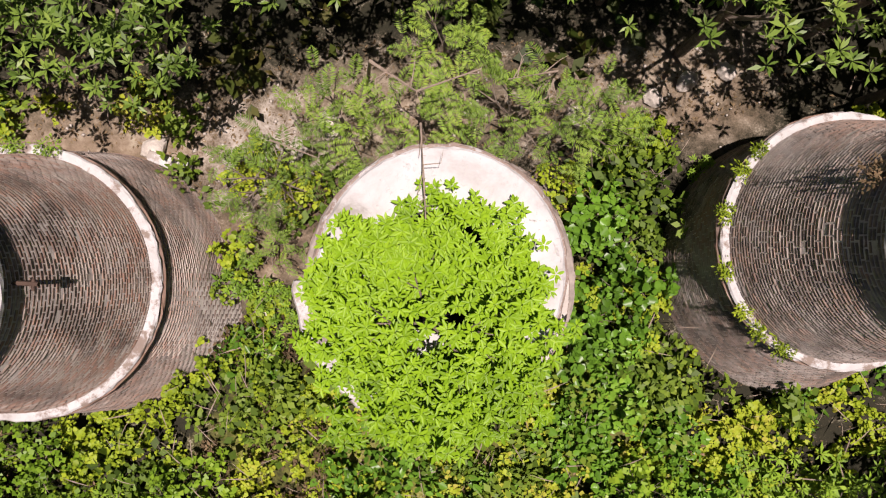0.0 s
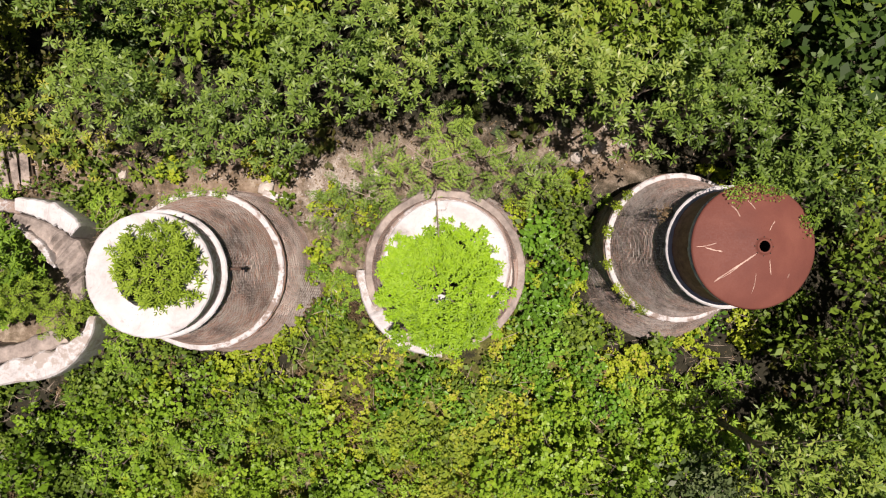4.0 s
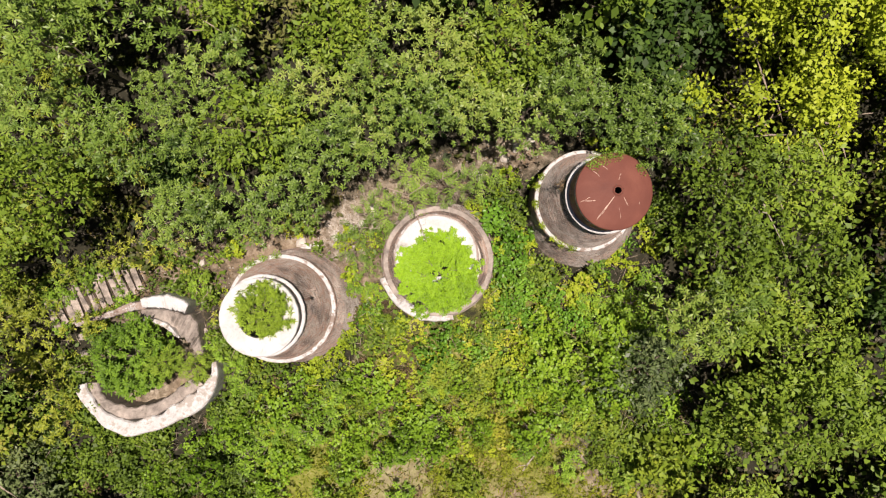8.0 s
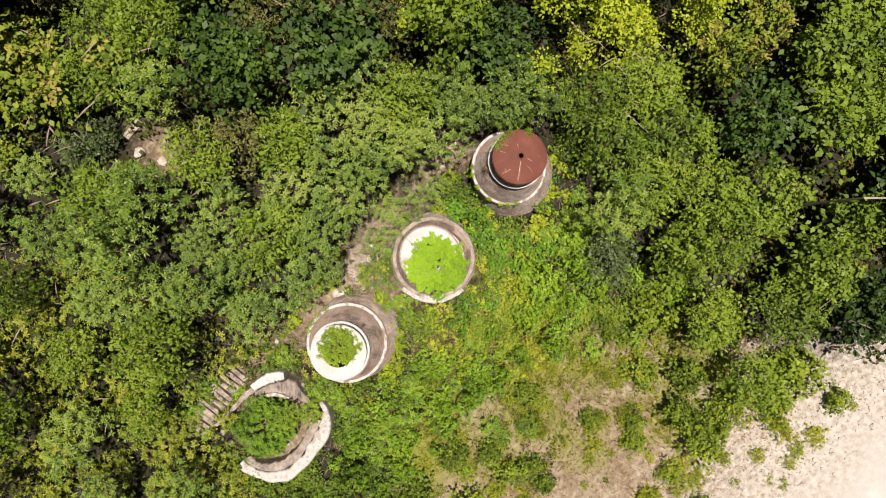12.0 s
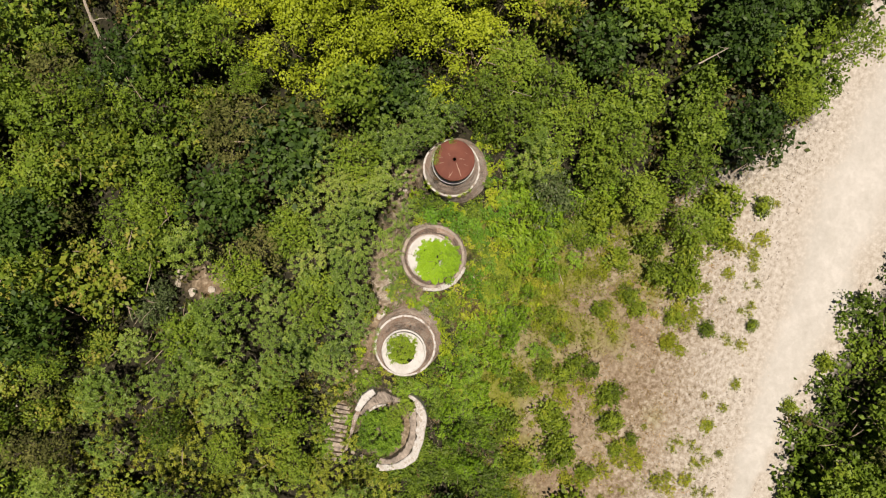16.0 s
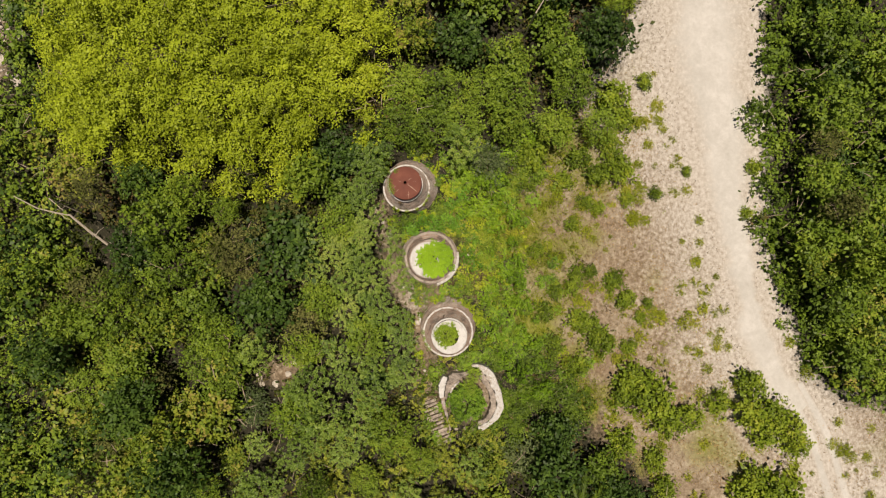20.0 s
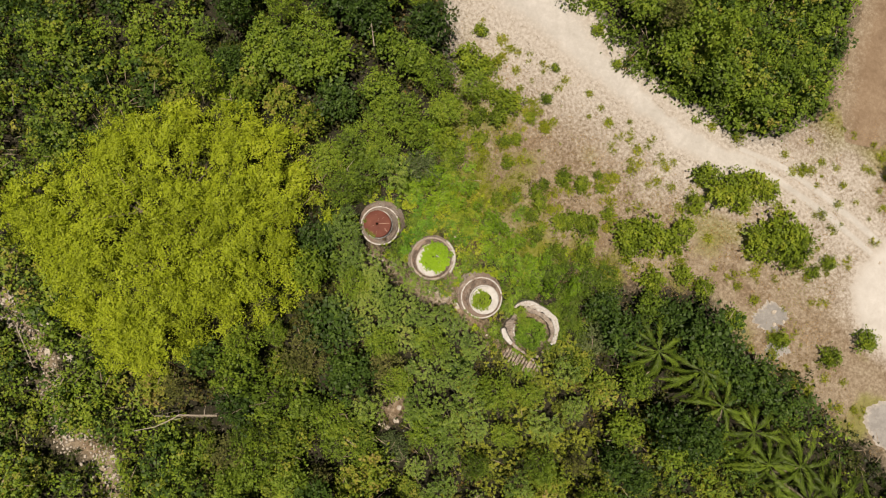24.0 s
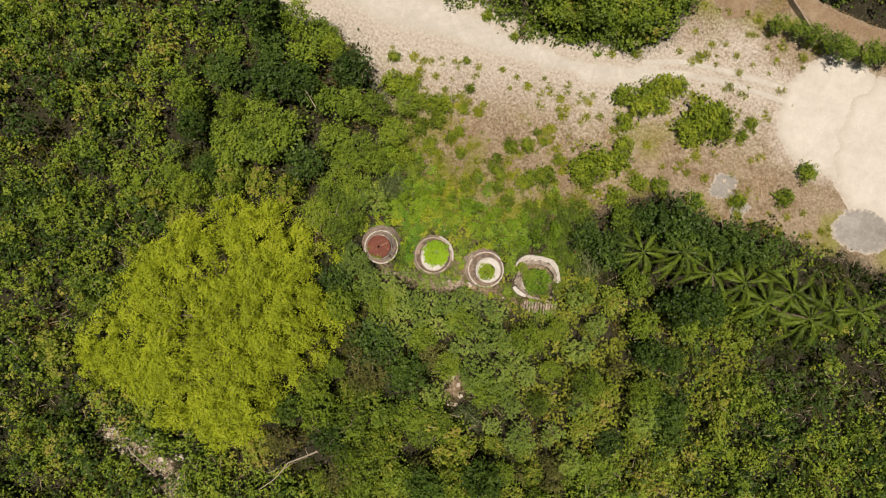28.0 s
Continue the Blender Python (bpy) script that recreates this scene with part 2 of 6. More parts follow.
def brick_material(name="weathered_brick", limed=0.0):
    m, n, l, b = material(name, 0.9)
    p = place(n)
    info = n.new("ShaderNodeObjectInfo")
    geo = n.new("ShaderNodeNewGeometry")
    each = calc(n, l, "ADD", calc(n, l, "MULTIPLY", geo.outputs["Random Per Island"], 0.5), calc(n, l, "MULTIPLY", info.outputs["Random"], 0.5))
    stain = noise_tex(n, l, 0.9, 6, 0.65, p, 0.5)
    fine = noise_tex(n, l, 22, 5, 0.7, p)
    f = calc(n, l, "ADD", calc(n, l, "MULTIPLY", each, 0.5), calc(n, l, "MULTIPLY", stain, 0.5))
    c = ramp(n, l, f, [(0.30, (0.06, 0.046, 0.037)), (0.39, (0.16, 0.115, 0.092)), (0.50, (0.28, 0.19, 0.147)), (0.57, (0.36, 0.20, 0.14)), (0.64, (0.34, 0.27, 0.22)), (0.8, (0.44, 0.385, 0.335))])
    c = mix(n, l, calc(n, l, "MULTIPLY", fine, 0.40), c, (0.36, 0.30, 0.255))
    lime = ramp(n, l, noise_tex(n, l, 1.1, 7, 0.72, p, 0.6), [(0.52 - limed * 0.2, (limed * 0.35,) * 3), (0.68 - limed * 0.1, (0.6 + limed * 0.2,) * 3)])
    c = mix(n, l, lime, c, (0.56, 0.52, 0.48))
    soot = ramp(n, l, noise_tex(n, l, 0.75, 6, 0.7, p, 0.9), [(0.48 + limed * 0.1, (0, 0, 0)), (0.62 + limed * 0.1, (0.75 - limed * 0.35,) * 3)])
    c = mix(n, l, soot, c, (0.075, 0.062, 0.054))
    l.new(c, b.inputs["Base Color"])
    bump(n, l, b, fine, 0.5, 0.01)
    return m


def mortar_material():
    m, n, l, b = material("lime_mortar", 0.95)
    p = place(n)
    f = noise_tex(n, l, 1.6, 7, 0.7, p, 0.4)
    c = ramp(n, l, f, [(0.3, (0.24, 0.205, 0.18)), (0.5, (0.55, 0.50, 0.455)), (0.66, (0.72, 0.68, 0.63))])
    l.new(c, b.inputs["Base Color"])
    bump(n, l, b, noise_tex(n, l, 40, 4, 0.7, p), 0.4, 0.01)
    return m


def rust_material():
    m, n, l, b = material("red_oxide_steel", 0.55, 0.0)
    p = place(n)
    wide, fine = noise_tex(n, l, 1.1, 6, 0.6, p, 0.3), noise_tex(n, l, 30, 5, 0.7, p)
    c = ramp(n, l, wide, [(0.3, (0.145, 0.043, 0.030)), (0.5, (0.180, 0.055, 0.037)), (0.7, (0.225, 0.075, 0.05))])
    c = mix(n, l, calc(n, l, "MULTIPLY", fine, 0.25), c, (0.14, 0.05, 0.035))
    l.new(c, b.inputs["Base Color"])
    l.new(ramp(n, l, fine, [(0.3, (0.60, 0.60, 0.60)), (0.7, (0.85, 0.85, 0.85))]), b.inputs["Roughness"])
    bump(n, l, b, fine, 0.15, 0.005)
    return m


def plain_material(name, colour, rough=0.8, vary=0.35, scale=8):
    m, n, l, b = material(name, rough)
    p = place(n)
    f = noise_tex(n, l, scale, 6, 0.7, p)
    c = ramp(n, l, f, [(0.3, tuple(v * (1 - vary) for v in colour)), (0.7, tuple(min(1, v * (1 + vary)) for v in colour))])
    l.new(c, b.inputs["Base Color"])
    bump(n, l, b, noise_tex(n, l, scale * 4, 4, 0.7, p), 0.35, 0.015)
    return m


M_BARK = bark_material()
M_GROUND = ground_material()
M_ROAD = gravel_material("limestone_gravel", (0.455, 0.445, 0.42), (0.54, 0.53, 0.51), (0.635, 0.625, 0.61), (0.39, 0.37, 0.335))
M_PAD = gravel_material("white_limestone_dust", (0.53, 0.515, 0.49), (0.61, 0.60, 0.58), (0.68, 0.675, 0.66), (0.47, 0.45, 0.415))
M_DIRT = gravel_material("brown_dirt", (0.20, 0.14, 0.09), (0.28, 0.205, 0.14), (0.36, 0.28, 0.20), (0.18, 0.12, 0.08))
M_GREYPAD = gravel_material("grey_stone_dust", (0.22, 0.215, 0.21), (0.31, 0.305, 0.30), (0.42, 0.415, 0.41), (0.18, 0.17, 0.16))
M_PLASTER = plaster_material()
M_FLAKED = plaster_material("flaked_belt_plaster", 0.50, (0.27, 0.215, 0.18), 3.5)
M_RUIN = plaster_material("limewashed_rubble", 0.485, (0.42, 0.375, 0.335), 4.0)
M_CRUMBLED = plain_material("crumbled_masonry", (0.33, 0.285, 0.25), 0.95, 0.5, 2.2)
M_OLDPLASTER = plaster_material("worn_plaster", 0.43, (0.33, 0.255, 0.215))
M_BRICK = brick_material()
M_GREYED = brick_material("greyed_brick", 0.35)
M_LIMED = brick_material("limed_brick", 0.28)
M_MORTAR = mortar_material()
M_RUST = rust_material()
M_STEEL = plain_material("dull_steel", (0.50, 0.51, 0.52), 0.5, 0.4)
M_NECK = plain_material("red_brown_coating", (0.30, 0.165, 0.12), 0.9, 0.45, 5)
M_RUSTBAR = plain_material("rusted_iron", (0.09, 0.055, 0.04), 0.8)
# Blotches carry dirt and the dapple of leaf shade, put into the stone's colour.
M_STONE = plain_material("dirty_shade_dappled_stone", (0.33, 0.28, 0.24), 0.9, 0.75, 3)
M_GREYWALL = plain_material("grey_render", (0.42, 0.39, 0.36), 0.9)
M_LIMESTONE = plain_material("limestone", (0.56, 0.51, 0.45), 0.9)
# Bed colour holds leaf litter and, painted in, the shadow between the treads.
M_LITTER_SHADE = plain_material("leaf_litter", (0.07, 0.052, 0.036), 0.95)
# Near-black colour stands for the missing light inside vent and shafts.
M_INSIDE = plain_material("unlit_inside", (0.03, 0.027, 0.024), 0.95)
M_DEADWOOD = plain_material("bleached_wood", (0.42, 0.37, 0.31), 0.85)
M_SCRATCH = plain_material("bare_scratched_metal", (0.55, 0.38, 0.30), 0.6)
M_TWIG = plain_material("bare_twig", (0.32, 0.255, 0.20), 0.9)
M_DRYLEAF = leaf_material("fallen_leaves", [(0.05, 0.042, 0.025), (0.105, 0.09, 0.055), (0.18, 0.155, 0.10), (0.25, 0.23, 0.16)], 0.8, 0.05)
M_DEADFROND = plain_material("dead_frond", (0.27, 0.225, 0.18), 0.85)

# ---- building helpers ----
rng = np.random.default_rng(7)


def link_mesh(name, verts, faces, mat, parent=None, label="", smooth=False, attrs=None):
    me = bpy.data.meshes.new(name)
    if isinstance(verts, np.ndarray) and isinstance(faces, np.ndarray):
        k = faces.shape[1]
        me.vertices.add(len(verts))
        me.vertices.foreach_set("co", verts.astype(np.float32).ravel())
        me.loops.add(faces.size)
        me.loops.foreach_set("vertex_index", faces.astype(np.int32).ravel())
        me.polygons.add(len(faces))
        me.polygons.foreach_set("loop_start", np.arange(0, faces.size, k, dtype=np.int32))
        me.update(calc_edges=True)
    else:
        me.from_pydata([tuple(v) for v in verts], [], [tuple(f) for f in faces])
    me.materials.append(mat)
    if smooth:
        me.polygons.foreach_set("use_smooth", [True] * len(me.polygons))
    for key, values in (attrs or {}).items():
        a = me.attributes.new(key, "FLOAT", "POINT")
        a.data.foreach_set("value", np.asarray(values, np.float32))
    ob = new(name, me)
    if parent is not None:
        ob.parent = parent
    if label:
        ob["label"] = label
    return ob


def part(name, bm, mat, parent, label="", smooth=False):
    me = bpy.data.meshes.new(name)
    bm.to_mesh(me)
    bm.free()
    me.materials.append(mat)
    if smooth:
        me.polygons.foreach_set("use_smooth", [True] * len(me.polygons))
    ob = new(name, me)
    ob.parent = parent
    if label:
        ob["label"] = label
    return ob


def fbm(x, y, scale, seed, octaves=4):
    """Smooth value noise from -1 to 1 over arrays of places."""
    out, amp, total = np.zeros_like(x, float), 1.0, 0.0
    for o in range(octaves):
        u, v = x / scale * 2 ** o + seed * 17.3, y / scale * 2 ** o - seed * 9.1
        i, j = np.floor(u), np.floor(v)
        fu, fv = u - i, v - j
        fu, fv = fu * fu * (3 - 2 * fu), fv * fv * (3 - 2 * fv)

        def h(a, b):
            s = np.sin(a * 127.1 + b * 311.7 + seed * 74.7 + o * 19.19) * 43758.5453
            return (s - np.floor(s)) * 2 - 1
        out += amp * ((h(i, j) * (1 - fu) + h(i + 1, j) * fu) * (1 - fv) + (h(i, j + 1) * (1 - fu) + h(i + 1, j + 1) * fu) * fv)
        total += amp
        amp *= 0.5
    return out / total * 1.6


def inside(x, y, poly):
    hit = np.zeros(np.shape(x), bool)
    for (x0, y0), (x1, y1) in zip(poly, poly[1:] + poly[:1]):
        c = ((y0 > y) != (y1 > y)) & (x < (x1 - x0) * (y - y0) / (y1 - y0 + 1e-9) + x0)
        hit ^= c
    return hit


def line_dist(x, y, pts):
    """Distance to a line of points."""
    best = np.full(np.shape(x), 1e9)
    for (x0, y0), (x1, y1) in zip(pts, pts[1:]):
        dx, dy = x1 - x0, y1 - y0
        s = np.clip(((x - x0) * dx + (y - y0) * dy) / (dx * dx + dy * dy), 0, 1)
        best = np.minimum(best, np.hypot(x - x0 - s * dx, y - y0 - s * dy))
    return best


def edge_dist(x, y, poly):
    """Signed distance to a closed outline, positive inside."""
    d = line_dist(x, y, poly + poly[:1])
    return np.where(inside(x, y, poly), d, -d)


class Leaves:
    """Collects leaves as arrays and makes one mesh of them."""

    def __init__(self):
        self.p, self.a, self.n, self.len, self.wid, self.tint = [], [], [], [], [], []

    def add(self, p, a, n, length, width, tint):
        k = len(p)
        self.p.append(p)
        self.a.append(a)
        self.n.append(n)
        for store, v in ((self.len, length), (self.wid, width), (self.tint, tint)):
            store.append(np.broadcast_to(np.asarray(v, float), (k,)))

    def build(self, name, mat, parent=None, fine=False):
        p, a, n = (np.concatenate(v) for v in (self.p, self.a, self.n))
        ln, wd, tint = (np.concatenate(v)[:, None] for v in (self.len, self.wid, self.tint))
        a = a / (np.linalg.norm(a, axis=1, keepdims=True) + 1e-9)
        s = np.cross(a, n)
        s /= np.linalg.norm(s, axis=1, keepdims=True) + 1e-9
        u = np.cross(s, a)
        if fine:
            v = np.stack([p, p + a * ln * 0.38 + s * wd * 0.5 + u * wd * 0.12, p + a * ln * 0.75 + s * wd * 0.34 - u * ln * 0.02,
                          p + a * ln - u * ln * 0.12, p + a * ln * 0.75 - s * wd * 0.34 - u * ln * 0.02,
                          p + a * ln * 0.38 - s * wd * 0.5 + u * wd * 0.12], 1)
            k = np.arange(len(p))[:, None] * 6
            f = np.concatenate([k + [0, 1, 2, 3], k + [0, 3, 4, 5]], 0)
            m = 6
        else:
            v = np.stack([p, p + a * ln * 0.5 + s * wd * 0.5 + u * wd * 0.12, p + a * ln - u * ln * 0.1, p + a * ln * 0.5 - s * wd * 0.5 + u * wd * 0.12], 1)
            f = np.arange(len(p))[:, None] * 4 + [0, 1, 2, 3]
            m = 4
        return link_mesh(name, v.reshape(-1, 3), f, mat, parent, attrs={"tint": np.repeat(tint[:, 0], m)})


def unit(v):
    return v / (np.linalg.norm(v, axis=1, keepdims=True) + 1e-9)


def clump_leaves(L, centres, per, spread, size, slim=0.55, up=0.8, tint=None, flat=0.6):
    """Loose clumps: leaves scattered round each centre, faces turned mostly to the sky."""
    k = len(centres)
    if tint is None:
        tint = rng.random(k)
    c = np.repeat(centres, per, 0)
    off = rng.normal(0, 1, (k * per, 3)) * np.array([1, 1, flat]) * spread
    p = c + off
    a = unit(off * np.array([1, 1, 0.3]) + rng.normal(0, 0.5, off.shape) * spread)
    a[:, 2] = rng.normal(0.0, 0.35, len(a))
    n = unit(rng.normal(0, 0.55, off.shape) + np.array([0, 0, up]))
    ln = size * rng.uniform(0.65, 1.35, len(p))
    L.add(p, a, n, ln, ln * slim, np.repeat(tint, per))


def tuft_leaves(L, centres, per, radius, size, slim, tint, flat=0.75, out=None):
    """Dense rounded tufts: leaves shingled over the upper side of small balls, with open gaps from tuft to tuft."""
    k = len(centres)
    rad = np.repeat(radius * rng.uniform(0.7, 1.3, k), per)[:, None]
    d = unit(rng.normal(0, 1, (k * per, 3)) + np.array([0, 0, 0.55]))
    p = np.repeat(centres, per, 0) + d * rad * rng.uniform(0.55, 1.08, (k * per, 1)) * np.array([1, 1, flat])
    a = unit(d * np.array([1, 1, 0.2]) + rng.normal(0, 0.6, d.shape) * np.array([1, 1, 0.5]))
    face = np.array([0, 0, 0.75]) if out is None else np.repeat(out, per, 0) * 0.75 + np.array([0, 0, 0.22])
    n = unit(d * 0.8 + face + rng.normal(0, 0.35, d.shape))
    ln = size * rng.uniform(0.7, 1.3, k * per) * np.repeat(rng.uniform(0.72, 1.3, k), per)
    L.add(p - a * ln[:, None] * 0.4, a, n, ln, ln * slim, np.repeat(tint, per))


def whorl_leaves(L, tips, per, size, slim=0.28, lift=0.25, tint=None, steep=0.8):
    """Rosettes: long leaves that spread from the tip of a twig."""
    k = len(tips)
    if tint is None:
        tint = rng.random(k)
    ang = (np.arange(per)[None, :] * 2.39996 + rng.random((k, 1)) * 6.28 + rng.normal(0, 0.15, (k, per))).ravel()
    el = np.tile(np.linspace(0.9, -0.15, per), k) * steep + lift * 0.4 + rng.normal(0, 0.15, k * per)
    a = np.stack([np.cos(ang) * np.cos(el), np.sin(ang) * np.cos(el), np.sin(el)], 1)
    p = np.repeat(tips, per, 0) + a * size * 0.06
    n = np.tile(np.array([[0, 0, 1.0]]), (len(p), 1)) + rng.normal(0, 0.15, a.shape) - a * 0.2
    ln = size * rng.uniform(0.7, 1.15, len(p)) * (1 - 0.35 * np.tile(np.linspace(1, 0, per), k))
    L.add(p, a, n, ln, ln * slim, np.repeat(tint, per))


def feather_leaves(L, bases, size, pairs=9, tint=None, droop=0.25, wide=0.115):
    """Feathery compound leaves: narrow leaflets in pairs along a stalk."""
    k = len(bases)
    if tint is None:
        tint = rng.random(k)
    ang = rng.random(k) * 6.28
    el = rng.normal(0.1, 0.3, k)
    d = np.stack([np.cos(ang) * np.cos(el), np.sin(ang) * np.cos(el), np.sin(el)], 1)
    side = np.stack([-np.sin(ang), np.cos(ang), np.zeros(k)], 1)
    ln = size * rng.uniform(0.7, 1.2, k)
    for i in range(pairs):
        s = (i + 0.7) / pairs
        q = bases + d * (ln * s)[:, None] - np.array([0, 0, 1.0]) * (droop * ln * s * s)[:, None]
        w = ln * 0.34 * math.sin(math.pi * (0.15 + 0.8 * s))
        for sg in (-1, 1):
            L.add(q, side * sg + d * 0.45 + rng.normal(0, 0.1, d.shape), np.tile(np.array([[0, 0, 1.0]]), (k, 1)) + rng.normal(0, 0.2, d.shape), w, ln * wide, tint)


def tube(bm, pts, radii, sides=6):
    rings = []
    for i, p in enumerate(pts):
        p = Vector(p)
        d = (Vector(pts[min(i + 1, len(pts) - 1)]) - Vector(pts[max(i - 1, 0)])).normalized()
        s = d.orthogonal().normalized()
        t = d.cross(s)
        rings.append([bm.verts.new(p + (s * math.cos(2 * math.pi * k / sides) + t * math.sin(2 * math.pi * k / sides)) * radii[i]) for k in range(sides)])
    for a, b in zip(rings, rings[1:]):
        for k in range(sides):
            bm.faces.new((a[k], a[(k + 1) % sides], b[(k + 1) % sides], b[k]))
    bm.faces.new(rings[-1])
    bm.faces.new(rings[0][::-1])


def limbed_trunk(height, reach, thick, seed, limbs=6):
    g = random.Random(seed)
    bm = bmesh.new()
    top = (g.uniform(-0.1, 0.1) * reach, g.uniform(-0.1, 0.1) * reach, height * 0.75)
    tube(bm, [(0, 0, -0.15), (top[0] * 0.4, top[1] * 0.4, height * 0.35), top], [thick, thick * 0.8, thick * 0.4])
    for i in range(limbs):
        a, s = 6.283 * i / limbs + g.uniform(-0.4, 0.4), g.uniform(0.35, 0.7)
        b = Vector((top[0] * s, top[1] * s, height * 0.75 * s))
        e = b + Vector((math.cos(a) * reach * 0.75, math.sin(a) * reach * 0.75, height * g.uniform(0.18, 0.35)))
        mid = (b + e) / 2 + Vector((0, 0, height * 0.06))
        tube(bm, [b, mid, e], [thick * 0.45, thick * 0.3, thick * 0.12], 4)
        for j in (-1, 1):
            f = mid + Vector((math.cos(a + j * 0.7) * reach * 0.4, math.sin(a + j * 0.7) * reach * 0.4, height * 0.2))
            tube(bm, [mid, f], [thick * 0.22, thick * 0.07], 3)
    return bm


def lathe(profile, steps=72, wobble=0.0, seed=0, close=False):
    """A turned shape: radius and height from the outside foot upwards."""
    g = random.Random(seed)
    bm = bmesh.new()
    rows = []
    for r, z in profile:
        rows.append([bm.verts.new(((r + g.uniform(-wobble, wobble)) * math.cos(2 * math.pi * k / steps), (r + g.uniform(-wobble, wobble)) * math.sin(2 * math.pi * k / steps), z + g.uniform(-wobble, wobble) * 0.5)) for k in range(steps)])
    if close:
        rows.append(rows[0])
    for a, b in zip(rows, rows[1:]):
        for k in range(steps):
            bm.faces.new((a[k], a[(k + 1) % steps], b[(k + 1) % steps], b[k]))
    return bm

# ---- the plan ----
KILN_1, KILN_2, KILN_3, RUIN = (6.20, 0.98), (0.08, 0.15), (-6.36, -0.06), (-12.5, -0.9)
CLEARING = [(58.3, -29.0), (23.6, -24.0), (16.2, -22.0), (11.1, -17.0), (7.4, -11.7), (2.7, -6.9), (-0.2, -5.4), (-6.3, -6.1), (-9.3, -6.8), (-12.5, -9.0), (-15.6, -10.7), (-18.5, -9.5),
            (-20.7, -12.3), (-24.9, -15.3), (-30.8, -13.8), (-39.8, -14.1), (-47.8, -13.9), (-75.9, -15.4), (-82.5, -42.5), (-44.5, -42.8), (-32.6, -43.8), (-27.2, -53.2), (-15.2, -54.2),
            (-21.2, -37.9), (-18.9, -32.2), (-11.7, -29.6), (-6.2, -28.8), (0.8, -29.7), (7.0, -31.5), (16.6, -33.1), (57.4, -44.7)]
GRASSY = [(7.4, -11.7), (2.7, -6.4), (-0.2, -5.1), (-6.3, -5.6), (-10.4, -7.2), (-14.6, -10.0), (-12.7, -10.6), (-6.6, -8.9), (-1.7, -9.3), (1.5, -12.2), (5.1, -14.8)]
ROAD_LINE = [(70, -38), (45, -33), (28, -30), (17.8, -28.2), (12, -27.6), (6.9, -27.6), (1, -27.0), (-5.6, -27.1), (-12.3, -27.1), (-17.2, -28.3), (-20, -30)]
ROAD_HALF = [5, 5, 5.2, 5.1, 4.6, 4.0, 2.75, 1.75, 1.9, 1.6, 0.8]
TRACK_LINE = [(-17.5, -29.2), (-22, -30.8), (-29.1, -31.5), (-36, -31.5)]
SOIL_PATH = [(-11.9, 2.8), (-10.9, 2.7), (-8.7, 2.2), (-5, 2.4), (-3.6, 2.7), (-1, 3.0), (1.6, 3.5), (3.8, 4.0), (4.9, 3.8)]
RUBBLE_LINE = [(31, 31), (26, 32.8), (22.5, 34.6), (17.5, 38.5), (12.9, 37.6), (8.5, 40.5)]
CROWN = [(35.2, 22.4), (34.4, 18.0), (31.9, 13.7), (32.3, 10.4), (28.5, 3.9), (25.6, 3.0), (22.5, 0.8), (18.7, -0.4), (15.3, 1.8), (10.6, 3.4), (11.5, 5.8), (8.4, 10.1), (7.7, 13.4),
         (10.4, 16.8), (12.2, 20.4), (12.9, 24.5), (14.6, 27.4), (18.2, 28.1), (20.7, 26.8), (24.8, 26.7), (28.8, 23.8), (32.9, 24.2)]
KILN_SPOTS = (KILN_1, KILN_2, KILN_3, RUIN)


def height_at(x, y):
    """Ground height: low swells, level along the road."""
    flat = np.clip((line_dist(x, y, ROAD_LINE) - 4) / 6, 0, 1)
    rise = 0.08 * np.clip(x, 0, 8) * np.exp(-(y / 9) ** 2) * np.exp(-(np.maximum(np.abs(x) - 9, 0) / 6) ** 2)
    return fbm(x, y, 6.0, 3) * 0.12 * flat + fbm(x, y, 25.0, 5) * 0.15 * flat + rise


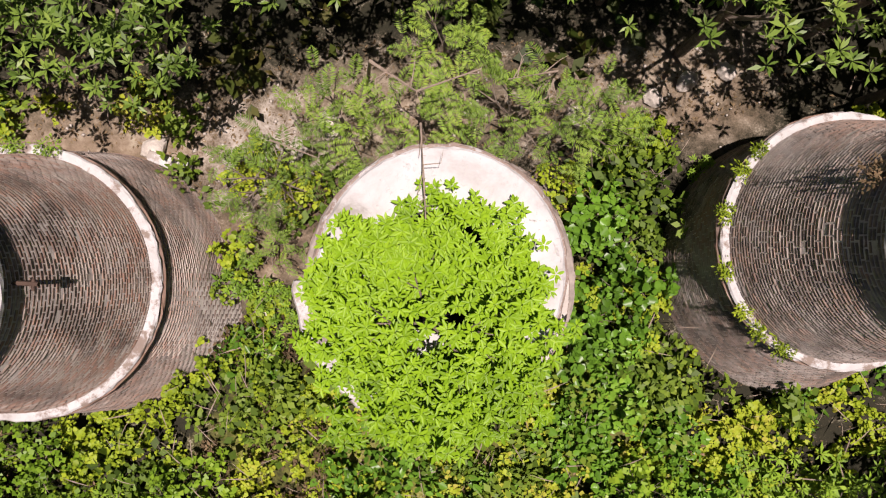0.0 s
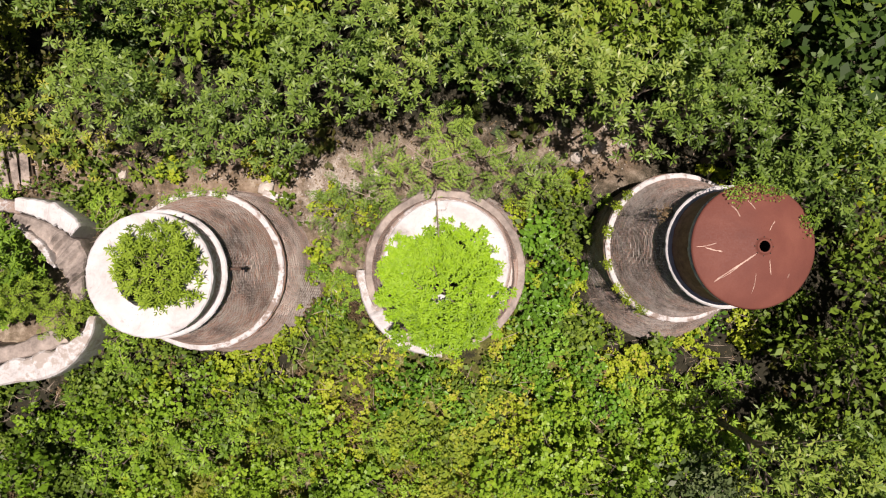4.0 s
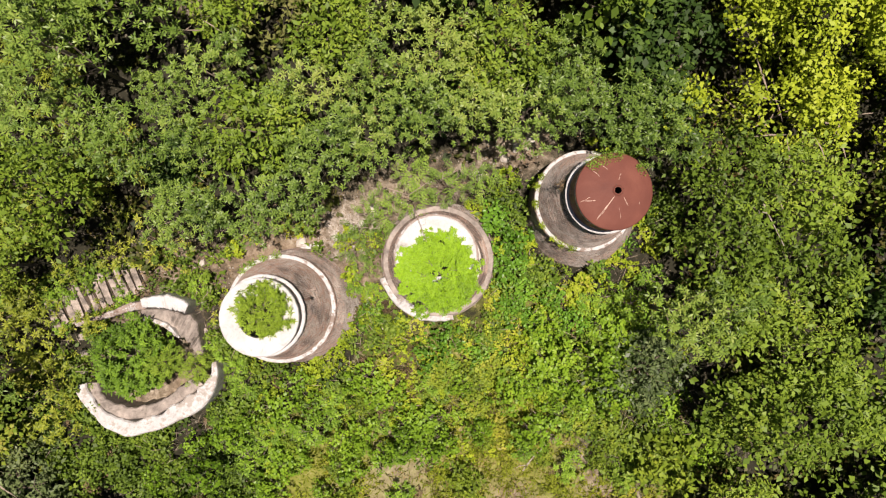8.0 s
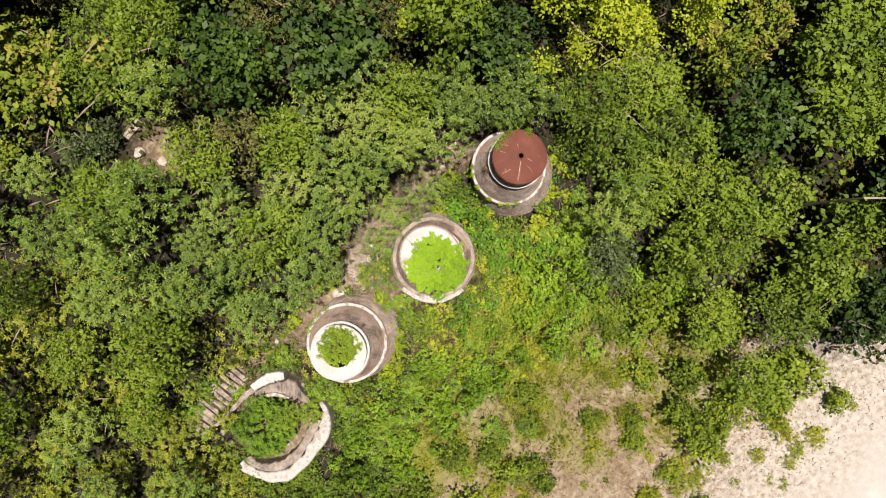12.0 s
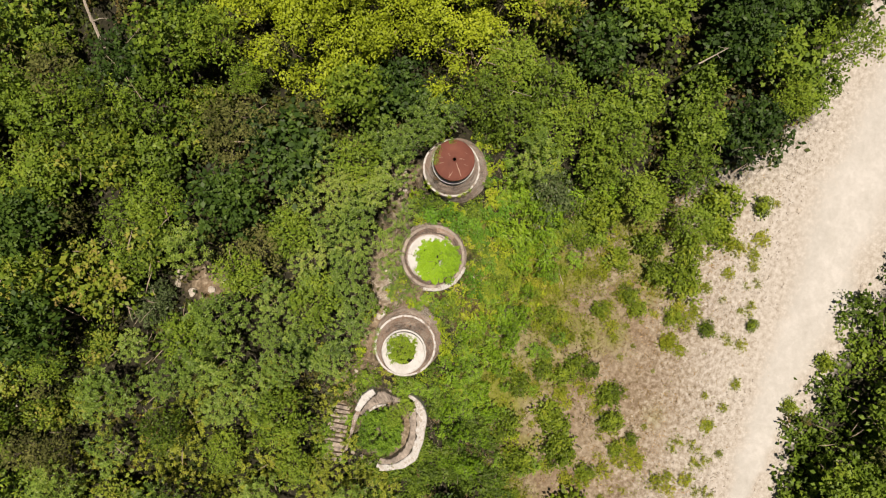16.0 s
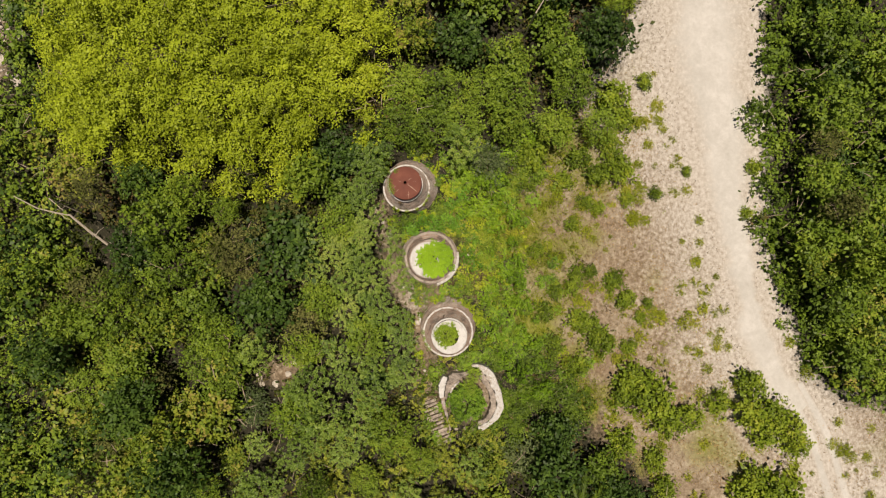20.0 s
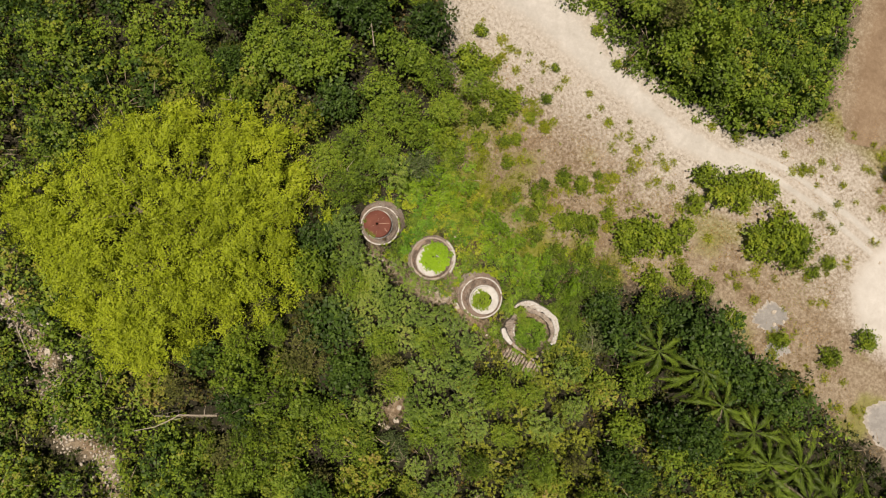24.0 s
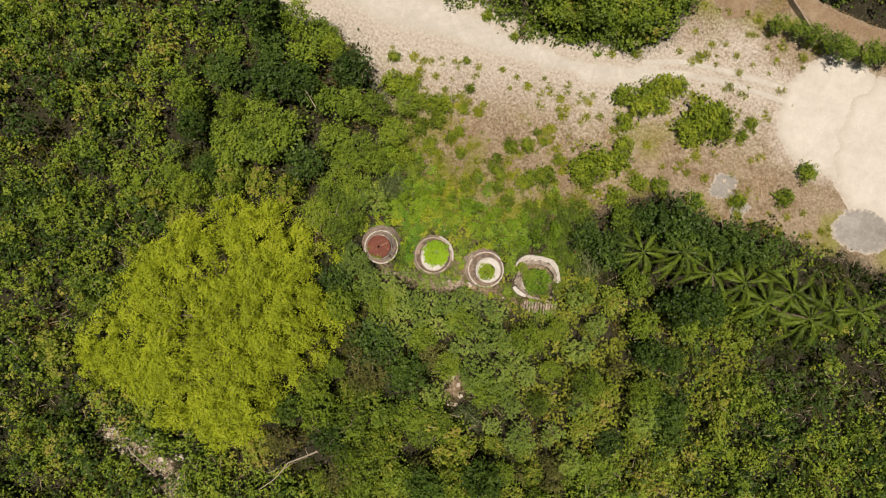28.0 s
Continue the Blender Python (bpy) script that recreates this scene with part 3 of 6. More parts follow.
# ---- ground, one sheet ----
def build_ground():
    far = [900, 500, 280, 170, 120]
    gx = np.concatenate([-np.array(far), np.arange(-80, 80.1, 0.8), np.array(far[::-1])])
    gy = np.concatenate([-np.array(far), np.arange(-68, 68.1, 0.8), np.array(far[::-1])])
    X, Y = np.meshgrid(gx, gy)
    x, y = X.ravel(), Y.ravel()
    z = height_at(x, y)
    nx, ny = len(gx), len(gy)
    k = np.arange(nx * ny).reshape(ny, nx)
    faces = np.stack([k[:-1, :-1], k[:-1, 1:], k[1:, 1:], k[1:, :-1]], -1).reshape(-1, 4)
    wob = fbm(x, y, 4, 11) * 1.6
    clear = edge_dist(x, y, CLEARING) + wob * 0.5
    grassy = edge_dist(x, y, GRASSY) + wob
    road = np.minimum(line_dist(x, y, ROAD_LINE) - np.interp(x, [p[0] for p in ROAD_LINE][::-1], ROAD_HALF[::-1]), line_dist(x, y, TRACK_LINE) - 1.0)
    pad = np.minimum(np.hypot(x + 42.6, y + 30.1) - 6.5, np.hypot(x + 53, y + 29.6) - 8.7)
    path = line_dist(x, y, SOIL_PATH)
    dry = np.clip(0.2 + clear * 0.4, 0, 1)
    green = np.clip(0.36 + grassy * 0.17 + fbm(x, y, 2.6, 27) * 1.0, 0, 1)
    green = np.maximum(green, np.clip(fbm(x, y, 4.0, 35) * 1.1 - 0.06 + 0.16 * np.clip((y + 17) / 4, 0, 1), 0, 0.65) * (clear > 0.5))
    green = green * (np.hypot(x, y) < 75)
    side = np.where(y > np.interp(x, [p[0] for p in ROAD_LINE][::-1], [p[1] for p in ROAD_LINE][::-1]), 0.092, 0.19)
    pale = np.clip(np.maximum(0.90 - np.maximum(road, -2) * side, 0.9 - np.maximum(pad, -2) * 0.4) + wob * 0.1, 0, 1) * (clear > -1)
    pale = np.maximum(pale, np.clip(0.95 - np.hypot((x + 27.5) / 1.6, y + 35) * 0.16 + wob * 0.12, 0, 1))
    pale = np.maximum(pale, np.clip(0.75 - np.hypot(x + 3.4, y - 2.3) * 0.5, 0, 1))
    dry = np.maximum(dry, np.clip(0.9 - np.abs(np.hypot(x - RUIN[0], y - RUIN[1]) - 1.4) * 0.5, 0, 1))
    dry = np.maximum(dry, np.clip(1.1 - np.hypot((x + 7.0) * 1.4, y - 14.7) * 0.4, 0, 1))
    dry = np.maximum(dry, np.clip(1.1 - np.hypot((x + 3.25) * 1.2, y - 0.7) * 0.5, 0, 1))
    dry = np.maximum(dry, np.clip(1.0 - line_dist(x, y, RUBBLE_LINE) * 0.45, 0, 1))
    dry = np.maximum(dry, np.clip(0.95 - path * 0.55 + fbm(x, y, 2.0, 8) * 0.3, 0, 1))
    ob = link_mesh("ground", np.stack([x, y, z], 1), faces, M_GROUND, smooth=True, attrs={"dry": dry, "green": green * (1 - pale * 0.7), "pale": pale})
    return tagged(ob, "brown soil with dry litter, thin grass and pale limestone dust", "ground", kind="structure")


build_ground()


def strip(name, line, half, mat, label, lift=0.07, step=0.35, ragged=0.95, seed=1, cat="road"):
    """A road laid on the ground, its edges ragged and sunk into the soil."""
    pts = [Vector((*p, 0)) for p in line]
    acc = [0.0]
    for a, b in zip(pts, pts[1:]):
        acc.append(acc[-1] + (b - a).length)
    s = np.arange(0, acc[-1], step)
    cx, cy = np.interp(s, acc, [p.x for p in pts]), np.interp(s, acc, [p.y for p in pts])
    w = np.interp(s, acc, half)
    for _ in range(3):
        cx[1:-1], cy[1:-1] = (cx[:-2] + 2 * cx[1:-1] + cx[2:]) / 4, (cy[:-2] + 2 * cy[1:-1] + cy[2:]) / 4
    tx, ty = np.gradient(cx), np.gradient(cy)
    q = np.hypot(tx, ty)
    nx, ny = -ty / q, tx / q
    across = np.linspace(-1, 1, 13)
    jag = 0.12 * ragged * rng.normal(0, 1, (2, len(s))) / np.maximum(w, 1)
    el, er = 1 + ragged * fbm(s, s * 0 + seed, 3.0, seed) / np.maximum(w, 1) + jag[0], 1 + ragged * fbm(s, s * 0 + seed, 3.0, seed + 5) / np.maximum(w, 1) + jag[1]
    V, E = [], []
    for u in across:
        E.append(np.full(len(s), abs(u)))
        k = w * u * np.where(u < 0, el, er)
        x, y = cx + nx * k, cy + ny * k
        z = height_at(x, y) + (lift * (1 - 0.8 * abs(u) ** 3) if abs(u) < 0.99 else -0.05) + fbm(x, y, 1.5, 9) * 0.015 - 0.015 * np.exp(-((abs(u) - 0.5) / 0.15) ** 2)
        V.append(np.stack([x, y, z], 1))
    V = np.stack(V, 1)
    m, n = V.shape[:2]
    k = np.arange(m * n).reshape(m, n)
    F = np.stack([k[:-1, :-1], k[1:, :-1], k[1:, 1:], k[:-1, 1:]], -1).reshape(-1, 4)
    return tagged(link_mesh(name, V.reshape(-1, 3), F, mat, smooth=True, attrs={"edge": np.stack(E, 1).ravel()}), label, cat, kind="structure")


def patch(name, centre, radius, mat, label, squash=1.0, seed=1, lift=0.06, ragged=0.22, cat="ground patch"):
    """A spill of loose material with a ragged outline, highest in its middle."""
    rings, steps = 14, 72
    a = np.arange(steps) * 2 * np.pi / steps
    rag = 1 + ragged * fbm(np.cos(a) * 2, np.sin(a) * 2, 2.2, seed, 5) + ragged * 0.15 * rng.normal(0, 1, steps)
    V = [np.array([[centre[0], centre[1], height_at(np.array([centre[0]]), np.array([centre[1]]))[0] + lift]])]
    for i in range(1, rings + 1):
        r = radius * rag * i / rings
        x, y = centre[0] + np.cos(a) * r, centre[1] + np.sin(a) * r * squash
        V.append(np.stack([x, y, height_at(x, y) + (lift if i < rings else -0.05) + fbm(x, y, 1.3, 4) * 0.01], 1))
    V = np.concatenate(V)
    E = [0.0] + [i / rings for i in range(1, rings + 1) for _ in range(steps)]
    F = []
    for k in range(steps):
        F.append((0, 1 + k, 1 + (k + 1) % steps))
    for i in range(rings - 1):
        b, c = 1 + i * steps, 1 + (i + 1) * steps
        for k in range(steps):
            F.append((b + k, c + k, c + (k + 1) % steps, b + (k + 1) % steps))
    return tagged(link_mesh(name, V.tolist(), F, mat, smooth=True, attrs={"edge": [max(0.0, e * 2.6 - 1.75) for e in E]}), label, cat, kind="structure")


strip("road", ROAD_LINE, [h * 0.78 for h in ROAD_HALF], M_ROAD, "pale crushed limestone road with ragged edges")
strip("wheel_track", [(x, y + 0.75) for x, y in TRACK_LINE], [0.5] * 4, M_ROAD, "narrow pale wheel rut in the dry grass", 0.06, 0.5, 0.3, 2)
strip("wheel_track", [(x, y - 0.75) for x, y in TRACK_LINE], [0.5] * 4, M_ROAD, "narrow pale wheel rut in the dry grass", 0.06, 0.5, 0.3, 3)
strip("dirt_road", [(-20.0, -55.5), (-22.9, -47.5), (-25.6, -42.6), (-27.6, -39.0)], [3.6, 3.9, 3.8, 2.2], M_DIRT, "brown packed-earth road", 0.07, 0.7, 0.4, 4)
strip("dirt_road", [(-29.2, -53.0), (-32.0, -45.8), (-34.5, -43.0), (-38.0, -42.1), (-44.5, -42.1), (-62.5, -42.4)], [1.4] * 6, M_DIRT, "brown packed-earth road", 0.07, 0.7, 0.4, 5)
patch("limestone_yard", (-42.6, -30.1), 7.2, M_PAD, "bright white limestone yard, dusty and level", 1.0, 3)
patch("limestone_yard", (-53.0, -29.6), 9.4, M_PAD, "bright white limestone yard, dusty and level", 1.0, 5, 0.08)
patch("stone_dust", (-49.5, -18.2), 3.8, M_GREYPAD, "grey stone dust spread over dry ground", 0.8, 6, 0.11)
patch("stone_dust", (-32.2, -18.2), 1.7, M_GREYPAD, "grey rubble and stone dust in dry grass", 0.8, 7, 0.06, 0.8)
patch("stone_dust", (-34.2, -16.6), 1.1, M_GREYPAD, "grey rubble and stone dust in dry grass", 0.8, 9, 0.06, 0.8)


# ---- the brick kilns ----
BRICK_L, BRICK_H, JOINT = 0.150, 0.052, 0.011


def brick_box(length, height, depth, mat):
    bm = bmesh.new()
    bmesh.ops.create_cube(bm, size=1.0)
    for v in bm.verts:
        v.co = Vector((v.co.x * depth, v.co.y * length, v.co.z * height))
    for f in [f for f in bm.faces if f.normal.x < -0.9]:
        bm.faces.remove(f)
    for v in bm.verts:
        if v.co.x > 0:
            v.co.y *= 0.95
            v.co.z *= 0.90
    me = bpy.data.meshes.new("brick")
    bm.to_mesh(me)
    bm.free()
    me.materials.append(mat)
    return me


BRICK_MESH = brick_box(BRICK_L - JOINT, BRICK_H - JOINT, 0.05, M_BRICK)
GREYED_MESH = brick_box(BRICK_L - JOINT, BRICK_H - JOINT, 0.05, M_GREYED)
LIMED_MESH = brick_box(BRICK_L - JOINT, BRICK_H - JOINT, 0.05, M_LIMED)


def foot_shape(foot, z, ang):
    """How a wall's foot leans (x, y) and swells at an angle; foot: lean x, lean y, swelling, its angle, the height where both end."""
    if foot is None:
        return 0.0, 0.0, ang * 0
    lx, ly, much, where, top = foot
    down = np.clip(1 - z / top, 0, 1.1)
    off = (ang - where + np.pi) % (2 * np.pi) - np.pi
    return lx * down, ly * down, much * down * np.exp(-(off / 0.33) ** 2)



def course_bricks(wall, profile, z0, z1, singles, seed, foot=None, mesh=None):
    """Courses of header bricks on a turned wall, whose foot may lean and swell: those in the stretch 'singles' (angle from, to, height from, to) are pieces of their own."""
    g = np.random.default_rng(seed)
    mesh = mesh or BRICK_MESH
    zs, rs = [p[1] for p in profile], [p[0] for p in profile]
    V, F, count = [], [], 0
    box = np.array([v.co[:] for v in BRICK_MESH.vertices])
    quads = np.array([p.vertices[:] for p in BRICK_MESH.polygons])
    n = int((z1 - z0) / BRICK_H)
    for i in range(n):
        z = z0 + (i + 0.5) * BRICK_H
        r = np.interp(z, zs, rs)
        m = int(2 * math.pi * r / BRICK_L)
        ang = (np.arange(m) + (i % 2) * 0.5 + g.normal(0, 0.03, m)) * 2 * np.pi / m
        ang = (ang + np.pi) % (2 * np.pi) - np.pi
        ox, oy, swell = foot_shape(foot, z, ang)
        proud = g.normal(-0.0205 if foot is None else -0.013, 0.0025, m) + r * swell
        stay = g.random(m) > 0.012
        a0, a1, h0, h1 = singles
        for k in range(m):
            if not stay[k]:
                continue
            if h0 <= z <= h1 and (ang[k] - a0) % (2 * np.pi) <= (a1 - a0) and count < 300:
                ob = new("brick", mesh)
                ob.parent = wall
                ob.matrix_basis = Matrix.Translation((ox + math.cos(ang[k]) * (r + proud[k]), oy + math.sin(ang[k]) * (r + proud[k]), z)) @ Matrix.Rotation(ang[k], 4, "Z")
                count += 1
                stay[k] = False
        c, s = np.cos(ang[stay]), np.sin(ang[stay])
        rr = (r + proud[stay])[:, None] + box[None, :, 0]
        x = ox + c[:, None] * rr - s[:, None] * box[None, :, 1]
        y = oy + s[:, None] * rr + c[:, None] * box[None, :, 1]
        zz = np.broadcast_to(z + box[None, :, 2], x.shape) + g.normal(0, 0.002, (len(c), 1))
        base = sum(len(v) for v in V)
        V.append(np.stack([x, y, zz], -1).reshape(-1, 3))
        F.append((np.arange(len(c))[:, None, None] * len(box) + quads[None] + base).reshape(-1, 4))
    ob = link_mesh("brickwork", np.concatenate(V), np.concatenate(F), mesh.materials[0], wall)
    ob["kind"] = "stuff"


def ring(name, r0, r1, z0, z1, mat, parent, label="", wobble=0.012, seed=1, steps=96):
    """A ring course with worn edges."""
    b = min(0.03, (z1 - z0) * 0.3)
    bm = lathe([(r0, z0), (r1 - b, z0), (r1, z0 + b), (r1, z1 - b), (r1 - b, z1), (r0, z1)], steps, wobble, seed, True)
    return part(name, bm, mat, parent, label)


def build_kiln(centre, name, spec, label, seed):
    """spec: foot, band and crown radii with their heights; the lower storey, a projecting band and a tapering upper storey."""
    kiln = new(name)
    kiln.location = (*centre, 0)
    tagged(kiln, label, "kiln", group="row of lime kilns")
    rf, rb, zb, ru, rt, zt = spec["foot"], spec["belt"], spec["belt_z"], spec["upper"], spec["top"], spec["top_z"]
    foot = (*spec["lean"], *spec["swell"], zb)
    low = [(rf + (rf - rb) * 0.25, -0.5), (rf, -0.02), (rb, zb)]
    bm = lathe([(r - 0.001, z) for r, z in low] + [(rb - 0.5, zb)], 96, 0.004, seed)
    for v in bm.verts:
        ox, oy, swell = foot_shape(foot, v.co.z, np.array(math.atan2(v.co.y, v.co.x)))
        v.co = Vector((v.co.x * (1 + float(swell)) + ox, v.co.y * (1 + float(swell)) + oy, v.co.z))
    lower = part("lower_wall", bm, M_MORTAR, kiln, "pale grey-brown header brickwork with lime joints")
    high = [(ru, zb + 0.18), (rt, zt)]
    upper = part("upper_wall", lathe([(ru - 0.001, zb + 0.16), (rt - 0.001, zt), (rt - 0.4, zt)], 96, 0.004, seed + 1), M_MORTAR, kiln, "soot-stained tapering brickwork with lime joints")
    ring("belt_course", ru - 0.1, rb + 0.085, zb, zb + 0.10, M_BRICK, kiln, "projecting brick belt course", 0.012, seed)
    ring("belt_capping", ru - 0.1, rb + 0.065, zb + 0.10, zb + 0.18, spec.get("capping", M_FLAKED), kiln, "flaking white plaster on the belt", 0.018, seed + 3)
    course_bricks(lower, low, -0.1, zb, spec["low_singles"], seed, foot, LIMED_MESH)
    course_bricks(upper, high, zb + 0.18, zt, spec["high_singles"], seed + 5, None, spec.get("bricks", BRICK_MESH))
    return kiln


kiln_1 = build_kiln(KILN_1, "lime_kiln", dict(bricks=GREYED_MESH, foot=2.46, lean=(0.36, -0.48), swell=(0.04, -1.6), belt=1.90, belt_z=2.30, upper=1.84, top=1.255, top_z=4.90,
                    low_singles=(2.6, 3.6, 1.5, 2.2), high_singles=(2.85, 3.45, 3.2, 4.4)),
                    "dark brick lime kiln under a red steel cover", 21)
ring("cornice", 0.9, 1.375, 4.90, 5.00, M_PLASTER, kiln_1, "white-painted cornice ring", 0.008)
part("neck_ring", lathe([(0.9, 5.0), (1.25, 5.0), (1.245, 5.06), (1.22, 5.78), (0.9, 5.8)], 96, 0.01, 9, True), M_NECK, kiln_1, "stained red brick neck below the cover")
ring("steel_hoop", 0.9, 1.275, 5.84, 5.96, M_STEEL, kiln_1, "dull grey steel hoop", 0.004)
ring("grout_bed", 0.9, 1.25, 5.79, 5.85, M_OLDPLASTER, kiln_1, "crumbling grey grout under the hoop", 0.015)
CAP = [(1.265, 6.040), (1.285, 6.020), (1.29, 6.050), (1.25, 6.075), (0.9, 6.190), (0.5, 6.330), (0.2, 6.430), (0.150, 6.445), (0.145, 6.475), (0.112, 6.475), (0.111, 6.45)]
cone = part("steel_cover", lathe(CAP, 96, 0.0015, 4), M_RUST, kiln_1, "red oxide painted conical steel cover", True)
# Black tube: the darkness of the unlit depth is put into its colour.
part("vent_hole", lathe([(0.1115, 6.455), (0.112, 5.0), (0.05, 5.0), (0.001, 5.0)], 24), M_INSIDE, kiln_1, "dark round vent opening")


def scratch(a, r0, r1, width, seed, bend=0.06):
    """A scraped mark lying on the cover, ragged along its sides."""
    g = random.Random(seed)
    bm = bmesh.new()
    rows = []
    for i in range(9):
        s = i / 8
        r = r0 + (r1 - r0) * s
        q = a + bend * math.sin(s * 2.2 + seed)
        z = float(np.interp(r, [p[0] for p in CAP[3:7]][::-1], [p[1] for p in CAP[3:7]][::-1])) + 0.004
        w = width * g.uniform(0.3, 1.0) * (1 if 0 < i < 8 else 0.15)
        c = Vector((math.cos(q) * r, math.sin(q) * r, z))
        n = Vector((-math.sin(q), math.cos(q), 0)) * w
        rows.append((bm.verts.new(c - n), bm.verts.new(c + n)))
    for p, q in zip(rows, rows[1:]):
        bm.faces.new((p[0], q[0], q[1], p[1]))
    part("scratch", bm, M_SCRATCH, kiln_1, "pale scraped streak on the cover")


for a, r0, r1, w in ((-2.35, 0.20, 1.12, 0.022), (-2.42, 0.5, 0.98, 0.014), (3.25, 0.75, 1.05, 0.018), (3.12, 0.85, 1.2, 0.010), (2.2, 0.7, 0.98, 0.013),
                     (1.75, 0.75, 0.95, 0.012), (-1.1, 0.3, 0.62, 0.014), (1.1, 0.35, 0.6, 0.012), (-1.7, 0.55, 0.95, 0.007), (-0.7, 0.85, 0.9, 0.02)):
    scratch(a, r0, r1, w, int(a * 100) % 17)
for i in range(8):
    bm = bmesh.new()
    bmesh.ops.create_cone(bm, cap_ends=True, segments=6, radius1=0.016, radius2=0.012, depth=0.02)
    part("bolt", bm, M_RUSTBAR, kiln_1).location = (0.185 * math.cos(i * 0.785), 0.185 * math.sin(i * 0.785), 6.445)

kiln_2 = build_kiln(KILN_2, "lime_kiln", dict(foot=2.46, lean=(0.05, 0.0), swell=(0.08, 0.75), belt=2.15, belt_z=1.35, capping=M_CRUMBLED, upper=2.02, top=1.48, top_z=4.12,
                    low_singles=(-2.6, -1.6, 0.5, 1.2), high_singles=(-0.5, 0.2, 1.6, 3.9)),
                    "brick lime kiln whose white rim is overgrown by a shrub", 41)
RIM_2 = (-0.08, 0.25)
for ob in (ring("rim_step", 0.9, 1.52, 4.12, 4.24, M_OLDPLASTER, kiln_2, "worn plaster step below the rim", 0.02),
           ring("rim", 0.72, 1.44, 4.24, 4.45, M_PLASTER, kiln_2, "white-washed broad rim round the mouth", 0.012),
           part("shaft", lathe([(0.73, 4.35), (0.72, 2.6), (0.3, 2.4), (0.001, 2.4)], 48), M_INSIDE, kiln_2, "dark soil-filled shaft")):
    ob.location = (*RIM_2, 0)

kiln_3 = build_kiln(KILN_3, "lime_kiln", dict(foot=2.40, lean=(0.16, -0.08), swell=(0.12, -0.30), belt=2.06, belt_z=1.82, upper=1.98, top=1.335, top_z=4.42,
                    low_singles=(-0.55, 0.5, 1.0, 1.7), high_singles=(-0.35, 0.3, 2.9, 4.3)),
                    "brown brick lime kiln with a shrub in its mouth", 61)
ring("cornice", 0.9, 1.445, 4.42, 4.53, M_PLASTER, kiln_3, "white-painted cornice ring", 0.008)
part("neck_ring", lathe([(0.9, 4.53), (1.325, 4.53), (1.32, 4.58), (1.30, 4.93), (0.9, 4.94)], 96, 0.01, 9, True), M_OLDPLASTER, kiln_3, "brick neck with flaked plaster below the rim")
ring("rim", 0.70, 1.345, 4.94, 5.15, M_PLASTER, kiln_3, "white-washed broad rim round the mouth", 0.01)
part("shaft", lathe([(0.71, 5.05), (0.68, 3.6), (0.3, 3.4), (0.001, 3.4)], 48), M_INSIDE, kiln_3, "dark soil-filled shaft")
bm = bmesh.new()
tube(bm, [(1.30, 0.16, 4.22), (1.66, 0.15, 4.20)], [0.028, 0.028], 8)
tube(bm, [(1.60, 0.07, 4.20), (1.60, 0.21, 4.20)], [0.02, 0.02], 8)
part("iron_pipe", bm, M_RUSTBAR, kiln_3, "short rusted pipe stub with a cross-piece")

# ---- the ruined kiln stump ----
def smooth_line(rows, steps):
    """Rows of numbers drawn out into a smooth run of that many steps."""
    rows = np.array(rows, float)
    u = np.linspace(0, len(rows) - 1, steps + 1)
    out = np.stack([np.interp(u, np.arange(len(rows)), rows[:, k]) for k in range(rows.shape[1])], 1)
    for _ in range(2):
        out[1:-1] = (out[:-2] + 2 * out[1:-1] + out[2:]) / 4
    return out


def broken_wall(name, parent, rows, mat, label, seed, steps=44, rough=0.05):
    """A stretch of broken wall. rows: outer x, y, inner x, y and the height of its top; the top is uneven, the edges are worn."""
    o = parent.location
    bm, loops = bmesh.new(), []
    for i, (xo, yo, xi, yi, z) in enumerate(smooth_line(rows, steps)):
        n1, n2, n3 = (noise.noise((i * f, seed, k)) for f, k in ((0.23, 0), (0.41, 3), (0.9, 7)))
        xo, yo, xi, yi = xo - o.x, yo - o.y, xi - o.x, yi - o.y
        xo, yo = xo + (xo - xi) * 0.14 * n1, yo + (yo - yi) * 0.14 * n1
        xi, yi = xi - (xo - xi) * 0.22 * n2, yi - (yo - yi) * 0.22 * n2
        top = z + rough * 2 * n1 + rough * n3
        prof = [(-0.10, -0.25), (-0.03, top - 0.22), (0.0, top - 0.06), (0.08, top), (0.3, top + rough * n2), (0.5, top + rough * n3), (0.7, top - rough * n2), (0.92, top - 0.03), (1.0, top - 0.1), (1.04, -0.25)]
        loops.append([bm.verts.new((xo + (xi - xo) * k, yo + (yi - yo) * k, h)) for k, h in prof])
    for p, q in zip(loops, loops[1:]):
        for k in range(len(p) - 1):
            bm.faces.new((p[k], q[k], q[k + 1], p[k + 1]))
    bm.faces.new(loops[0])
    bm.faces.new(loops[-1][::-1])
    bmesh.ops.recalc_face_normals(bm, faces=bm.faces)
    return part(name, bm, mat, parent, label)


ruin = new("kiln_stump")
ruin.location = (*RUIN, 0)
tagged(ruin, "broken white-plastered stump of a collapsed kiln, shrubs growing inside", "ruin")
broken_wall("south_wall", ruin, [(-15.65, -1.0, -15.1, -1.0, 0.75), (-15.3, -2.0, -14.95, -1.85, 0.85), (-14.75, -2.95, -14.4, -2.45, 0.95), (-13.9, -3.55, -13.75, -2.95, 1.0), (-12.7, -3.55, -12.6, -3.0, 1.0),
                                 (-11.5, -3.45, -11.7, -2.75, 1.0), (-10.6, -3.15, -11.0, -2.5, 1.0), (-10.05, -2.6, -10.5, -2.3, 1.0), (-9.75, -2.0, -10.05, -1.95, 0.95), (-9.72, -1.5, -9.92, -1.5, 0.9)],
            M_RUIN, "white plastered outer wall top, broken at its ends", 3)
